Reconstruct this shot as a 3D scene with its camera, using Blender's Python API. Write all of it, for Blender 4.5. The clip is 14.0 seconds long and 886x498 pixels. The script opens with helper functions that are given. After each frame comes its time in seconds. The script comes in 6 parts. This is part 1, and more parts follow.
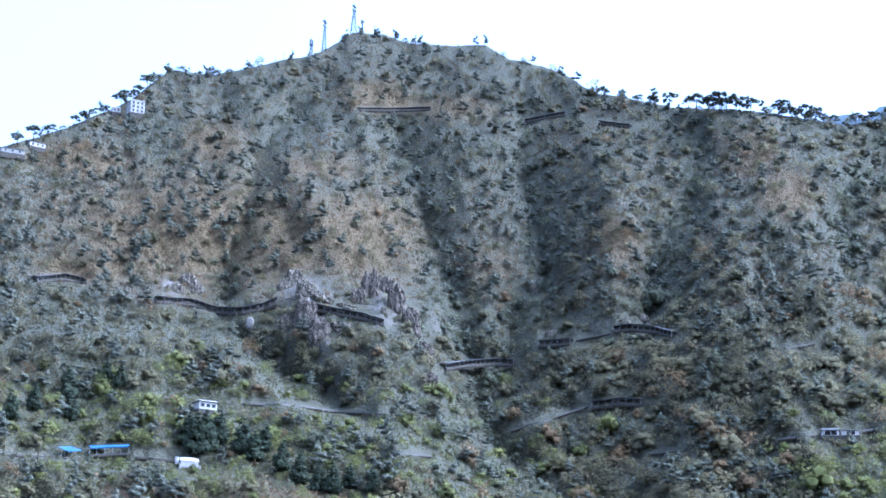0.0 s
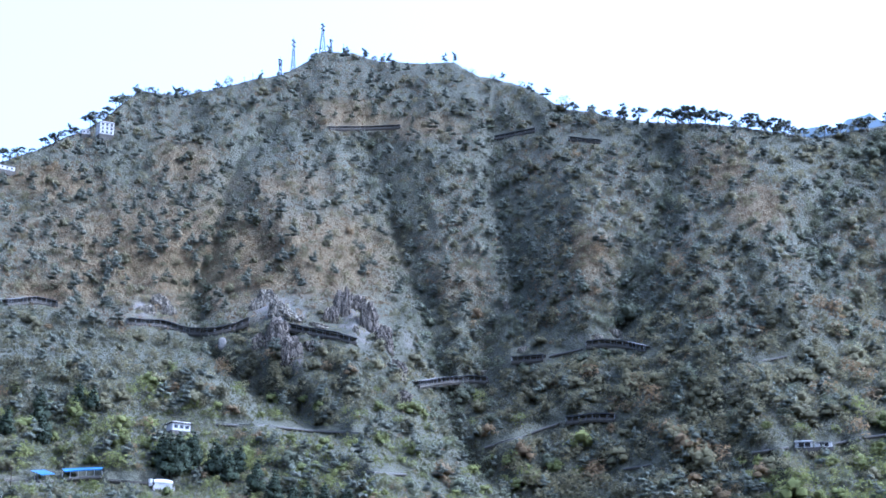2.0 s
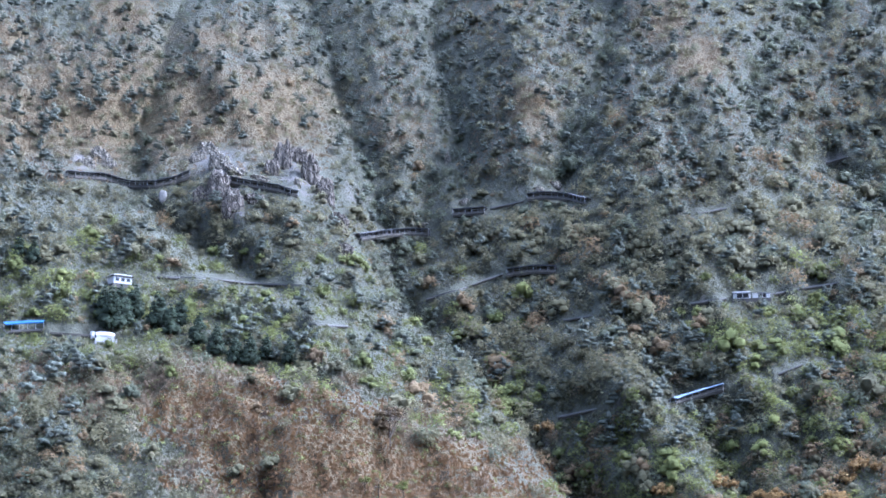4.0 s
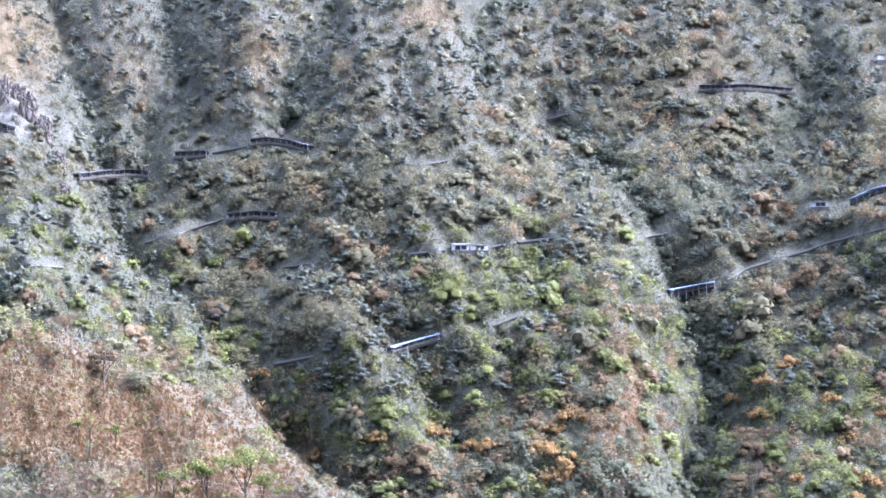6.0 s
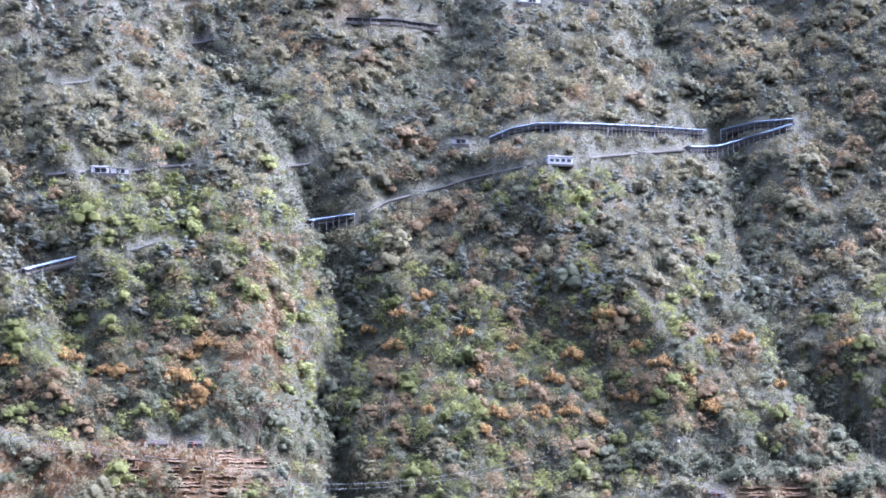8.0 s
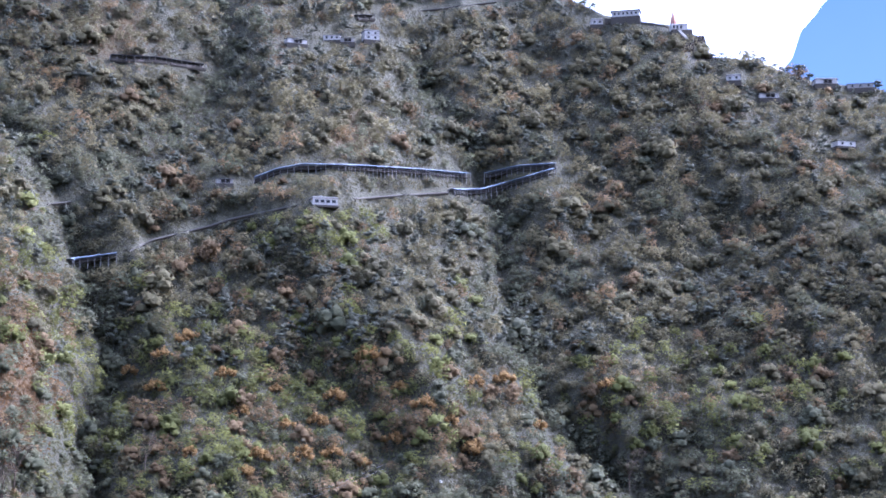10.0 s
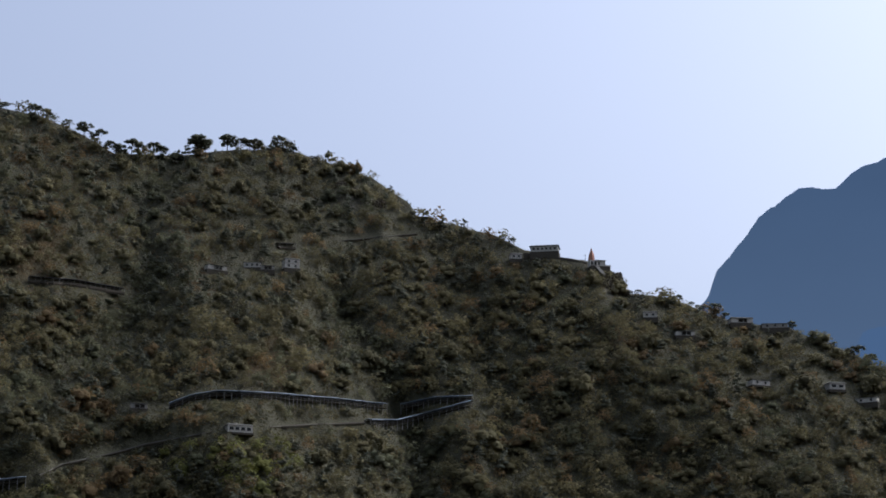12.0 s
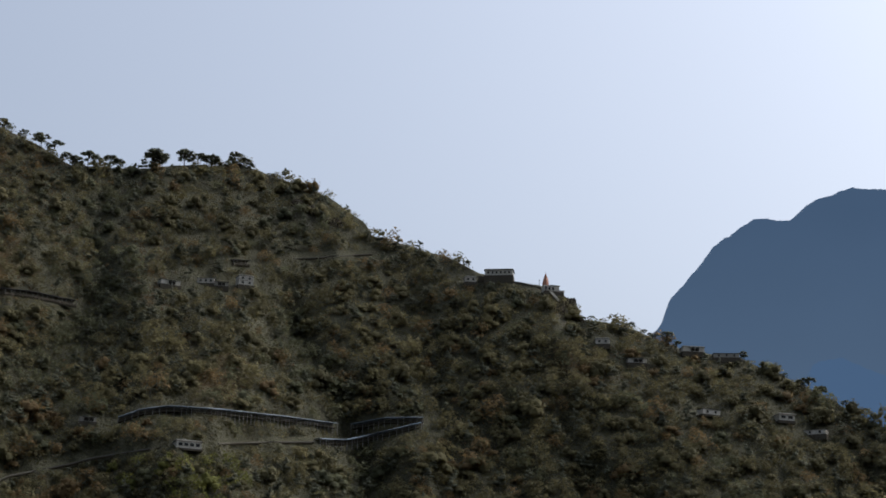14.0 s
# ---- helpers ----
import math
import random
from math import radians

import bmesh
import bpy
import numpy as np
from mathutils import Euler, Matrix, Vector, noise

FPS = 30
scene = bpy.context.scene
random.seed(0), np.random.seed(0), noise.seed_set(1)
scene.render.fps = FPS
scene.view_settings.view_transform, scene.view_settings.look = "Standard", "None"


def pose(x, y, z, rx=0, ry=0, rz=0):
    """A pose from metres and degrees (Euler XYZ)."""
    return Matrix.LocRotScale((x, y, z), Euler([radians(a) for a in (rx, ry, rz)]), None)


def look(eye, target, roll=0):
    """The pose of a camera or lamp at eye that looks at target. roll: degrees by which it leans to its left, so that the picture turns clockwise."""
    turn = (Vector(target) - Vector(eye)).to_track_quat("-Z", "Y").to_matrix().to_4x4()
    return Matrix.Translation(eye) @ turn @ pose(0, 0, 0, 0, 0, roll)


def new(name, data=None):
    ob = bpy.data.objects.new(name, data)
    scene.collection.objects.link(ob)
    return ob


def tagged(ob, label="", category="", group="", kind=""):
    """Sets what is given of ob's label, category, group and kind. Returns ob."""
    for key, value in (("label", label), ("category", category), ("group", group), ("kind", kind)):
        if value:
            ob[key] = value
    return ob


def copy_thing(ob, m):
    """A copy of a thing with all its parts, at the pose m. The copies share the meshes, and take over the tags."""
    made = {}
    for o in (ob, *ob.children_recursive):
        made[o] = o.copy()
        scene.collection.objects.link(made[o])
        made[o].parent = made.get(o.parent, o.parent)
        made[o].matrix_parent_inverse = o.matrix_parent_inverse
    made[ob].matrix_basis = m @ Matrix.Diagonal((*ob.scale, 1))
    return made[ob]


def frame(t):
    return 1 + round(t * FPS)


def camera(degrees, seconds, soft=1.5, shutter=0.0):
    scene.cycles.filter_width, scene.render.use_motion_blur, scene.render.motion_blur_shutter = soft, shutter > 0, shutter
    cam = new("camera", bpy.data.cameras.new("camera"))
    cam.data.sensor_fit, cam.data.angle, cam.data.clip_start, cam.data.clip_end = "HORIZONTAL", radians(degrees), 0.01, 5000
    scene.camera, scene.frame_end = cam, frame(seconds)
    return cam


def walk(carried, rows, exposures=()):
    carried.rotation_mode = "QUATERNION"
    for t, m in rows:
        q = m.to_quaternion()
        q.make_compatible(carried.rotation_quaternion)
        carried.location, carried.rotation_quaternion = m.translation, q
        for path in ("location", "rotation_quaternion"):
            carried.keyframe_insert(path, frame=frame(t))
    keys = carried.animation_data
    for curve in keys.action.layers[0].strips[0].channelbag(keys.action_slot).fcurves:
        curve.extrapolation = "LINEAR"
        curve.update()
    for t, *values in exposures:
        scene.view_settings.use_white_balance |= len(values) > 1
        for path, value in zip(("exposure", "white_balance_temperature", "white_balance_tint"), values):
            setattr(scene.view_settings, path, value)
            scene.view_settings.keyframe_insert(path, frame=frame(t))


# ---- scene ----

# ================= camera and its walk =================
EYE = Vector((0.0, 0.0, 1.7))
STAND = Vector((0.4, 0.4, 0.0))
cam = camera(25.4, 14.0, soft=1.7)


def aim(yaw, pitch, roll):
    """The pose of the standing camera: yaw to the right of +y, pitch upwards."""
    a, e = radians(yaw), radians(pitch)
    way = Vector((math.sin(a) * math.cos(e), math.cos(a) * math.cos(e), math.sin(e)))
    return look(EYE + STAND, EYE + STAND + way * 100.0, roll)


PATH = [
    (0.0, 0.0, 15.925, 1.009), (0.5, 0.191, 15.784, 0.901), (1.0, 0.408, 16.561, 0.747), (1.5, 0.534, 16.494, 0.402),
    (2.0, 0.855, 16.442, -0.003), (2.5, 1.18, 16.408, -0.307), (3.0, 1.486, 16.266, -0.514), (3.2, 1.635, 15.279, -0.514),
    (5.3, 6.387, 10.944, -0.565), (5.5, 7.394, 10.792, -0.557), (6.0, 10.872, 10.542, -0.385), (6.5, 12.376, 9.438, -0.181),
    (7.0, 14.953, 8.572, -0.165), (7.2, 16.538, 8.589, -0.157), (9.3, 25.911, 7.798, -0.345), (9.5, 26.544, 7.853, -0.444),
    (10.0, 28.391, 9.556, -0.751), (10.5, 29.416, 11.163, -0.818), (11.0, 30.128, 12.745, -0.734), (11.5, 30.504, 14.785, -0.387),
    (12.0, 30.893, 16.257, 0.034), (12.5, 31.251, 18.023, 0.57), (13.0, 31.566, 18.27, 0.886), (13.5, 31.928, 17.278, 1.026),
    (14.0, 32.256, 16.9, 1.221)]
EXPOSURES = [(0.0, 2.3, 4100, 19), (1.5, 2.25, 4100, 19), (3.2, 2.3, 4100, 19), (5.3, 3.25, 4500, 28), (7.2, 3.35, 4550, 29), (9.3, 2.8, 4600, 35), (10.0, 2.55, 4550, 33), (10.5, 2.0, 4400, 21),
             (11.0, 1.5, 4350, 16), (11.5, 0.8, 4650, 19), (12.0, 0.3, 5450, 14), (12.5, 0.1, 5800, 11), (13.0, 0.0, 5900, 9), (13.5, 0.1, 5850, 9), (14.0, 0.22, 5800, 9)]
walk(cam, [(t, aim(a, e, r)) for t, a, e, r in PATH], EXPOSURES)

# ================= world and sun =================
SUN_AZ, SUN_EL = 96.0, 48.0
world = bpy.data.worlds.new("sky")
scene.world = world
world.use_nodes = True
wn = world.node_tree.nodes
wn.clear()
sky_tex = wn.new("ShaderNodeTexSky")
sky_tex.sky_type = "NISHITA"
sky_tex.sun_disc = False
sky_tex.sun_elevation = radians(SUN_EL)
sky_tex.sun_rotation = radians(SUN_AZ)
sky_tex.air_density, sky_tex.dust_density, sky_tex.ozone_density = 1.0, 8.0, 1.0
wback = wn.new("ShaderNodeBackground")
wback.inputs["Strength"].default_value = 0.15
wout = wn.new("ShaderNodeOutputWorld")
whiter = wn.new("ShaderNodeHueSaturation")
whiter.inputs["Saturation"].default_value = 0.52  # thin white haze over the whole sky
world.node_tree.links.new(sky_tex.outputs[0], whiter.inputs["Color"])
world.node_tree.links.new(whiter.outputs[0], wback.inputs["Color"])
world.node_tree.links.new(wback.outputs[0], wout.inputs["Surface"])
sun = new("sun", bpy.data.lights.new("sun", "SUN"))
sun.data.energy, sun.data.angle, sun.data.color = 0.8, radians(20.0), (1.0, 0.84, 0.63)
sa, se = radians(SUN_AZ), radians(SUN_EL)
sun.matrix_world = look(Vector((math.sin(sa) * math.cos(se), math.cos(sa) * math.cos(se), math.sin(se))) * 3000, (0, 0, 0))


# ================= materials =================
def nodes_of(name):
    m = bpy.data.materials.new(name)
    m.use_nodes = True
    return m, m.node_tree.nodes, m.node_tree.links, m.node_tree.nodes["Principled BSDF"]


def add(nodes, kind, **values):
    n = nodes.new(kind)
    for k, v in values.items():
        n.inputs[k].default_value = v
    return n


def ramp(nodes, stops):
    n = nodes.new("ShaderNodeValToRGB")
    while len(n.color_ramp.elements) < len(stops):
        n.color_ramp.elements.new(0.5)
    for e, (p, c) in zip(n.color_ramp.elements, stops):
        e.position, e.color = p, (*c, 1)
    return n


def mixc(nodes, links, fac, a, b, blend="MIX"):
    n = nodes.new("ShaderNodeMix")
    n.data_type, n.blend_type = "RGBA", blend
    for sock, val in ((n.inputs[0], fac), (n.inputs[6], a), (n.inputs[7], b)):
        if hasattr(val, "links"):
            links.new(val, sock)
        else:
            sock.default_value = (*val, 1) if isinstance(val, tuple) else val
    return n.outputs[2]


def surface(name, dark, light, scale=1.0, rough=0.85, metal=0.0, bump=0.3, stain=0.25, stain_color=(0.12, 0.10, 0.08)):
    """A worn plain surface: grain and stains at two scales, with a fine relief."""
    m, n, l, b = nodes_of(name)
    co = n.new("ShaderNodeTexCoord")
    fine = add(n, "ShaderNodeTexNoise", Scale=6.0 * scale, Detail=6.0, Roughness=0.65)
    big = add(n, "ShaderNodeTexNoise", Scale=0.7 * scale, Detail=4.0)
    l.new(co.outputs["Object"], fine.inputs["Vector"])
    l.new(co.outputs["Object"], big.inputs["Vector"])
    r = ramp(n, [(0.3, dark), (0.7, light)])
    l.new(fine.outputs[0], r.inputs[0])
    s = ramp(n, [(0.5, (0, 0, 0)), (0.75, (stain, stain, stain))])
    l.new(big.outputs[0], s.inputs[0])
    l.new(mixc(n, l, s.outputs[0], r.outputs[0], stain_color), b.inputs["Base Color"])
    bm = add(n, "ShaderNodeBump", Strength=bump, Distance=0.05)
    l.new(fine.outputs[0], bm.inputs["Height"])
    l.new(bm.outputs[0], b.inputs["Normal"])
    b.inputs["Roughness"].default_value, b.inputs["Metallic"].default_value = rough, metal
    b.inputs["Specular IOR Level"].default_value = 0.25 if rough < 0.6 else 0.03
    return m


def foliage(name, dark, mid, light, gloss=0.8):
    """Leaves: each tree has its own tone, each clump of leaves a shade of it."""
    m, n, l, b = nodes_of(name)
    tone = n.new("ShaderNodeAttribute")
    tone.attribute_name = "tone"
    geo = n.new("ShaderNodeNewGeometry")
    co = n.new("ShaderNodeTexCoord")
    no = add(n, "ShaderNodeTexNoise", Scale=0.3, Detail=5.0, Roughness=0.65)
    l.new(co.outputs["Object"], no.inputs["Vector"])
    a1 = n.new("ShaderNodeMath")
    a1.operation = "MULTIPLY_ADD"
    l.new(geo.outputs["Random Per Island"], a1.inputs[0])
    a1.inputs[1].default_value = 0.08
    l.new(tone.outputs["Fac"], a1.inputs[2])
    a2 = n.new("ShaderNodeMath")
    a2.operation = "MULTIPLY_ADD"
    l.new(no.outputs[0], a2.inputs[0])
    a2.inputs[1].default_value = 0.4
    l.new(a1.outputs[0], a2.inputs[2])
    a3 = n.new("ShaderNodeMath")
    a3.operation = "MULTIPLY"
    l.new(a2.outputs[0], a3.inputs[0])
    a3.inputs[1].default_value = 0.6
    r = ramp(n, [(0.15, dark), (0.5, mid), (0.9, light)])
    l.new(a3.outputs[0], r.inputs[0])
    l.new(r.outputs[0], b.inputs["Base Color"])
    b.inputs["Roughness"].default_value = gloss
    b.inputs["Specular IOR Level"].default_value = 0.12
    # leaves of a clump turn outwards from it, so that a crown shades as a whole
    out = n.new("ShaderNodeAttribute")
    out.attribute_name = "outward"
    turn = n.new("ShaderNodeVectorTransform")
    turn.vector_type, turn.convert_from, turn.convert_to = "NORMAL", "OBJECT", "WORLD"
    l.new(out.outputs["Vector"], turn.inputs[0])
    own = n.new("ShaderNodeVectorMath")
    own.operation = "MULTIPLY_ADD"
    l.new(geo.outputs["Normal"], own.inputs[0])
    own.inputs[1].default_value = (0.1, 0.1, 0.1)
    up = n.new("ShaderNodeVectorMath")
    up.operation = "MULTIPLY_ADD"
    l.new(turn.outputs[0], up.inputs[0])
    up.inputs[1].default_value, up.inputs[2].default_value = (1.0, 1.0, 1.0), (0.0, 0.0, 0.15)
    l.new(up.outputs[0], own.inputs[2])
    unit = n.new("ShaderNodeVectorMath")
    unit.operation = "NORMALIZE"
    l.new(own.outputs[0], unit.inputs[0])
    l.new(unit.outputs[0], b.inputs["Normal"])
    tr = n.new("ShaderNodeBsdfTranslucent")
    l.new(r.outputs[0], tr.inputs["Color"])
    mx = n.new("ShaderNodeMixShader")
    mx.inputs[0].default_value = 0.42
    l.new(b.outputs[0], mx.inputs[1])
    l.new(tr.outputs[0], mx.inputs[2])
    l.new(mx.outputs[0], n["Material Output"].inputs["Surface"])
    return m


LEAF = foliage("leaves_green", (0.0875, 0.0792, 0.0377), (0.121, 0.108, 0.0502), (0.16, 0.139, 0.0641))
LEAF_FRESH = foliage("leaves_fresh", (0.092, 0.0968, 0.0244), (0.128, 0.131, 0.0337), (0.171, 0.171, 0.0452))
# needles greyed towards blue, in place of haze over the upper slopes
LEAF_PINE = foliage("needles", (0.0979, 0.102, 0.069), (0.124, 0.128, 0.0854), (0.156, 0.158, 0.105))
LEAF_DARK = foliage("leaves_dark", (0.077, 0.0799, 0.0428), (0.0996, 0.102, 0.054), (0.129, 0.13, 0.0683))
LEAF_BRIGHT = foliage("leaves_bright", (0.1, 0.112, 0.022), (0.155, 0.168, 0.035), (0.22, 0.226, 0.055))
LEAF_ORANGE = foliage("leaves_autumn", (0.15, 0.093, 0.03), (0.27, 0.168, 0.052), (0.39, 0.26, 0.082))
LEAF_DRY = foliage("leaves_dry", (0.109, 0.0764, 0.033), (0.149, 0.104, 0.0453), (0.192, 0.135, 0.0605))
LEAF_STRAW = foliage("straw", (0.0868, 0.048, 0.0154), (0.109, 0.0608, 0.0198), (0.133, 0.0772, 0.0263))
GRASS_KHAKI = foliage("khaki_grass", (0.0941, 0.0645, 0.0327), (0.122, 0.0847, 0.0422), (0.154, 0.109, 0.0545))
UNDERGROWTH = foliage("undergrowth", (0.0565, 0.0537, 0.0263), (0.0749, 0.0704, 0.0339), (0.0958, 0.0895, 0.0427))
GRASS_OLIVE = foliage("olive_grass", (0.0725, 0.0714, 0.0274), (0.0948, 0.0924, 0.0357), (0.122, 0.117, 0.0452))
NEEDLE_DARK = foliage("dark_needles", (0.0363, 0.0445, 0.0238), (0.0503, 0.0608, 0.0321), (0.0667, 0.0784, 0.0416))
BARK = surface("bark", (0.028, 0.021, 0.014), (0.075, 0.057, 0.038), 2.0, 0.95)
TWIG = surface("twigs", (0.07, 0.055, 0.035), (0.16, 0.125, 0.082), 2.0, 0.95)


def ground_material():
    """Hillside: dry grass, scrub, bare rock on the steep parts; cover comes with the mesh as grass and rock amounts."""
    m, n, l, b = nodes_of("hillside")
    co = n.new("ShaderNodeTexCoord")
    cov = n.new("ShaderNodeAttribute")
    cov.attribute_name = "cover"
    sep = n.new("ShaderNodeSeparateColor")
    l.new(cov.outputs["Color"], sep.inputs[0])
    fine = add(n, "ShaderNodeTexNoise", Scale=0.55, Detail=8.0, Roughness=0.7)
    mid = add(n, "ShaderNodeTexNoise", Scale=0.07, Detail=6.0, Roughness=0.6)
    tuft = add(n, "ShaderNodeTexVoronoi", Scale=0.4)
    for t in (fine, mid, tuft):
        l.new(co.outputs["Object"], t.inputs["Vector"])
    grass = ramp(n, [(0.3, (0.043, 0.032, 0.0145)), (0.5, (0.067, 0.05, 0.0225)), (0.7, (0.1, 0.076, 0.034))])
    scrub = ramp(n, [(0.3, (0.033, 0.031, 0.018)), (0.5, (0.05, 0.048, 0.029)), (0.7, (0.075, 0.071, 0.043))])
    rock = ramp(n, [(0.25, (0.065, 0.056, 0.044)), (0.55, (0.11, 0.098, 0.08)), (0.8, (0.18, 0.163, 0.136))])
    for r in (grass, scrub, rock):
        l.new(fine.outputs[0], r.inputs[0])

    def amount(sock, lo, hi):
        a = n.new("ShaderNodeMath")
        a.operation = "MULTIPLY_ADD"
        l.new(mid.outputs[0], a.inputs[0])
        a.inputs[1].default_value = 0.8
        l.new(sock, a.inputs[2])
        mr = n.new("ShaderNodeMapRange")
        mr.inputs[1].default_value, mr.inputs[2].default_value = lo, hi
        l.new(a.outputs[0], mr.inputs[0])
        return mr.outputs[0]
    c1 = mixc(n, l, amount(sep.outputs[0], 0.72, 1.05), scrub.outputs[0], grass.outputs[0])
    c2 = mixc(n, l, amount(sep.outputs[1], 0.75, 1.0), c1, rock.outputs[0])
    red = mixc(n, l, amount(sep.outputs[2], 0.8, 1.3), c2, mixc(n, l, fine.outputs[0], (0.032, 0.017, 0.0055), (0.066, 0.036, 0.012)))
    l.new(red, b.inputs["Base Color"])
    b.inputs["Roughness"].default_value = 0.95
    b.inputs["Specular IOR Level"].default_value = 0.1
    bm = add(n, "ShaderNodeBump", Strength=0.7, Distance=1.0)
    l.new(fine.outputs[0], bm.inputs["Height"])
    bm2 = add(n, "ShaderNodeBump", Strength=0.5, Distance=0.7)
    l.new(tuft.outputs["Distance"], bm2.inputs["Height"])
    l.new(bm.outputs[0], bm2.inputs["Normal"])
    l.new(bm2.outputs[0], b.inputs["Normal"])
    return m


GROUND = ground_material()


def rock_material(name, dark, light, crack):
    """Weathered cliff: upright streaks, blotches and dark cracks."""
    m, n, l, b = nodes_of(name)
    co = n.new("ShaderNodeTexCoord")
    tall = n.new("ShaderNodeMapping")
    tall.inputs["Scale"].default_value = (1.0, 1.0, 0.42)
    l.new(co.outputs["Object"], tall.inputs["Vector"])
    streak = add(n, "ShaderNodeTexNoise", Scale=0.55, Detail=7.0, Roughness=0.7)
    cracks = n.new("ShaderNodeTexVoronoi")
    cracks.feature = "DISTANCE_TO_EDGE"
    cracks.inputs["Scale"].default_value = 0.42
    warp = add(n, "ShaderNodeTexNoise", Scale=0.5, Detail=4.0)
    l.new(tall.outputs[0], streak.inputs["Vector"])
    l.new(tall.outputs[0], warp.inputs["Vector"])
    l.new(mixc(n, l, 0.35, tall.outputs[0], warp.outputs["Color"], "ADD"), cracks.inputs["Vector"])
    tone = ramp(n, [(0.36, dark), (0.62, light)])
    l.new(streak.outputs[0], tone.inputs[0])
    line = ramp(n, [(0.0, (1, 1, 1)), (0.11, (0, 0, 0))])
    l.new(cracks.outputs["Distance"], line.inputs[0])
    l.new(mixc(n, l, line.outputs[0], tone.outputs[0], crack), b.inputs["Base Color"])
    bump = add(n, "ShaderNodeBump", Strength=1.0, Distance=0.8)
    l.new(streak.outputs[0], bump.inputs["Height"])
    l.new(bump.outputs[0], b.inputs["Normal"])
    b.inputs["Roughness"].default_value = 0.95
    b.inputs["Specular IOR Level"].default_value = 0.1
    return m


ROCK = rock_material("cliff_rock", (0.068, 0.056, 0.036), (0.2, 0.172, 0.118), (0.03, 0.027, 0.022))
WHITEWASH = surface("whitewash", (0.34, 0.32, 0.275), (0.52, 0.492, 0.425), 0.6, 0.85, 0, 0.3, 0.5, (0.2, 0.18, 0.15))
CONCRETE = surface("concrete", (0.20, 0.19, 0.165), (0.34, 0.32, 0.28), 0.8, 0.9)
STONEWALL = surface("stone_masonry", (0.042, 0.037, 0.028), (0.095, 0.084, 0.064), 1.2, 0.95, 0, 0.8)
BLUEROOF = surface("blue_sheet_roof", (0.12, 0.148, 0.175), (0.2, 0.23, 0.26), 0.5, 0.6, 0.0)
BRIGHTBLUE = surface("bright_blue_sheet", (0.018, 0.06, 0.12), (0.03, 0.09, 0.17), 0.5, 0.5, 0.0)
GREYROOF = surface("grey_sheet_roof", (0.07, 0.068, 0.062), (0.13, 0.126, 0.115), 0.5, 0.7, 0.0)
PALEWALL = surface("pale_cement", (0.14, 0.135, 0.122), (0.24, 0.23, 0.21), 0.8, 0.9)
PALEPATH = surface("pale_paving", (0.085, 0.08, 0.067), (0.15, 0.14, 0.118), 0.7, 0.9)
STEEL = surface("painted_steel", (0.03, 0.03, 0.03), (0.065, 0.065, 0.065), 1.0, 0.7, 0.0)
DARKGLASS, _n, _l, _b = nodes_of("window_glass")
_b.inputs["Specular IOR Level"].default_value = 0.12
_b.inputs["Base Color"].default_value, _b.inputs["Roughness"].default_value = (0.02, 0.021, 0.022, 1), 0.35
RUST = surface("red_steel", (0.35, 0.10, 0.07), (0.50, 0.17, 0.11), 1.0, 0.6)
TIN = surface("tin_roof", (0.1, 0.1, 0.094), (0.18, 0.179, 0.169), 0.6, 0.6, 0.0)
OLDSHEET = surface("weathered_sheet", (0.026, 0.022, 0.017), (0.052, 0.045, 0.036), 0.8, 0.85)
CABLE = surface("cable", (0.16, 0.155, 0.145), (0.28, 0.27, 0.25), 1.0, 0.7)


# ================= mesh helpers =================
def raw_mesh(name, verts, faces, mat, smooth=False, attrs=None):
    """A mesh from numpy arrays; faces all of one size."""
    me = bpy.data.meshes.new(name)
    nf, k = faces.shape
    me.vertices.add(len(verts))
    me.vertices.foreach_set("co", np.ascontiguousarray(verts, dtype=np.float32).ravel())
    me.loops.add(nf * k)
    me.loops.foreach_set("vertex_index", np.ascontiguousarray(faces, dtype=np.int32).ravel())
    me.polygons.add(nf)
    me.polygons.foreach_set("loop_start", np.arange(0, nf * k, k, dtype=np.int32))
    me.polygons.foreach_set("loop_total", np.full(nf, k, dtype=np.int32))
    me.polygons.foreach_set("use_smooth", np.full(nf, smooth))
    for key, (kind, data) in (attrs or {}).items():
        at = me.attributes.new(key, kind, "POINT")
        at.data.foreach_set({"FLOAT_COLOR": "color", "FLOAT_VECTOR": "vector"}.get(kind, "value"), np.ascontiguousarray(data, dtype=np.float32).ravel())
    me.update(calc_edges=True)
    me.validate()
    if mat:
        me.materials.append(mat)
    return me


def part(name, bm, material, parent, label=""):
    """Links a bmesh as one mesh object under a thing or a part."""
    me = bpy.data.meshes.new(name)
    bm.to_mesh(me)
    bm.free()
    me.materials.append(material)
    ob = new(name, me)
    ob.parent = parent
    if label:
        tagged(ob, label)
    return ob


def share(name, me, parent, m):
    """Another piece on the same mesh data."""
    ob = new(name, me)
    ob.parent = parent
    ob.matrix_basis = m
    return ob


def box_bm(sx, sy, sz, bevel=0.0, at=(0, 0, 0)):
    bm = bmesh.new()
    bmesh.ops.create_cube(bm, size=1.0, matrix=Matrix.Translation(at) @ Matrix.Diagonal((sx, sy, sz, 1)))
    if bevel:
        bmesh.ops.bevel(bm, geom=bm.edges[:], offset=bevel, segments=1, affect="EDGES", profile=0.5)
    return bm


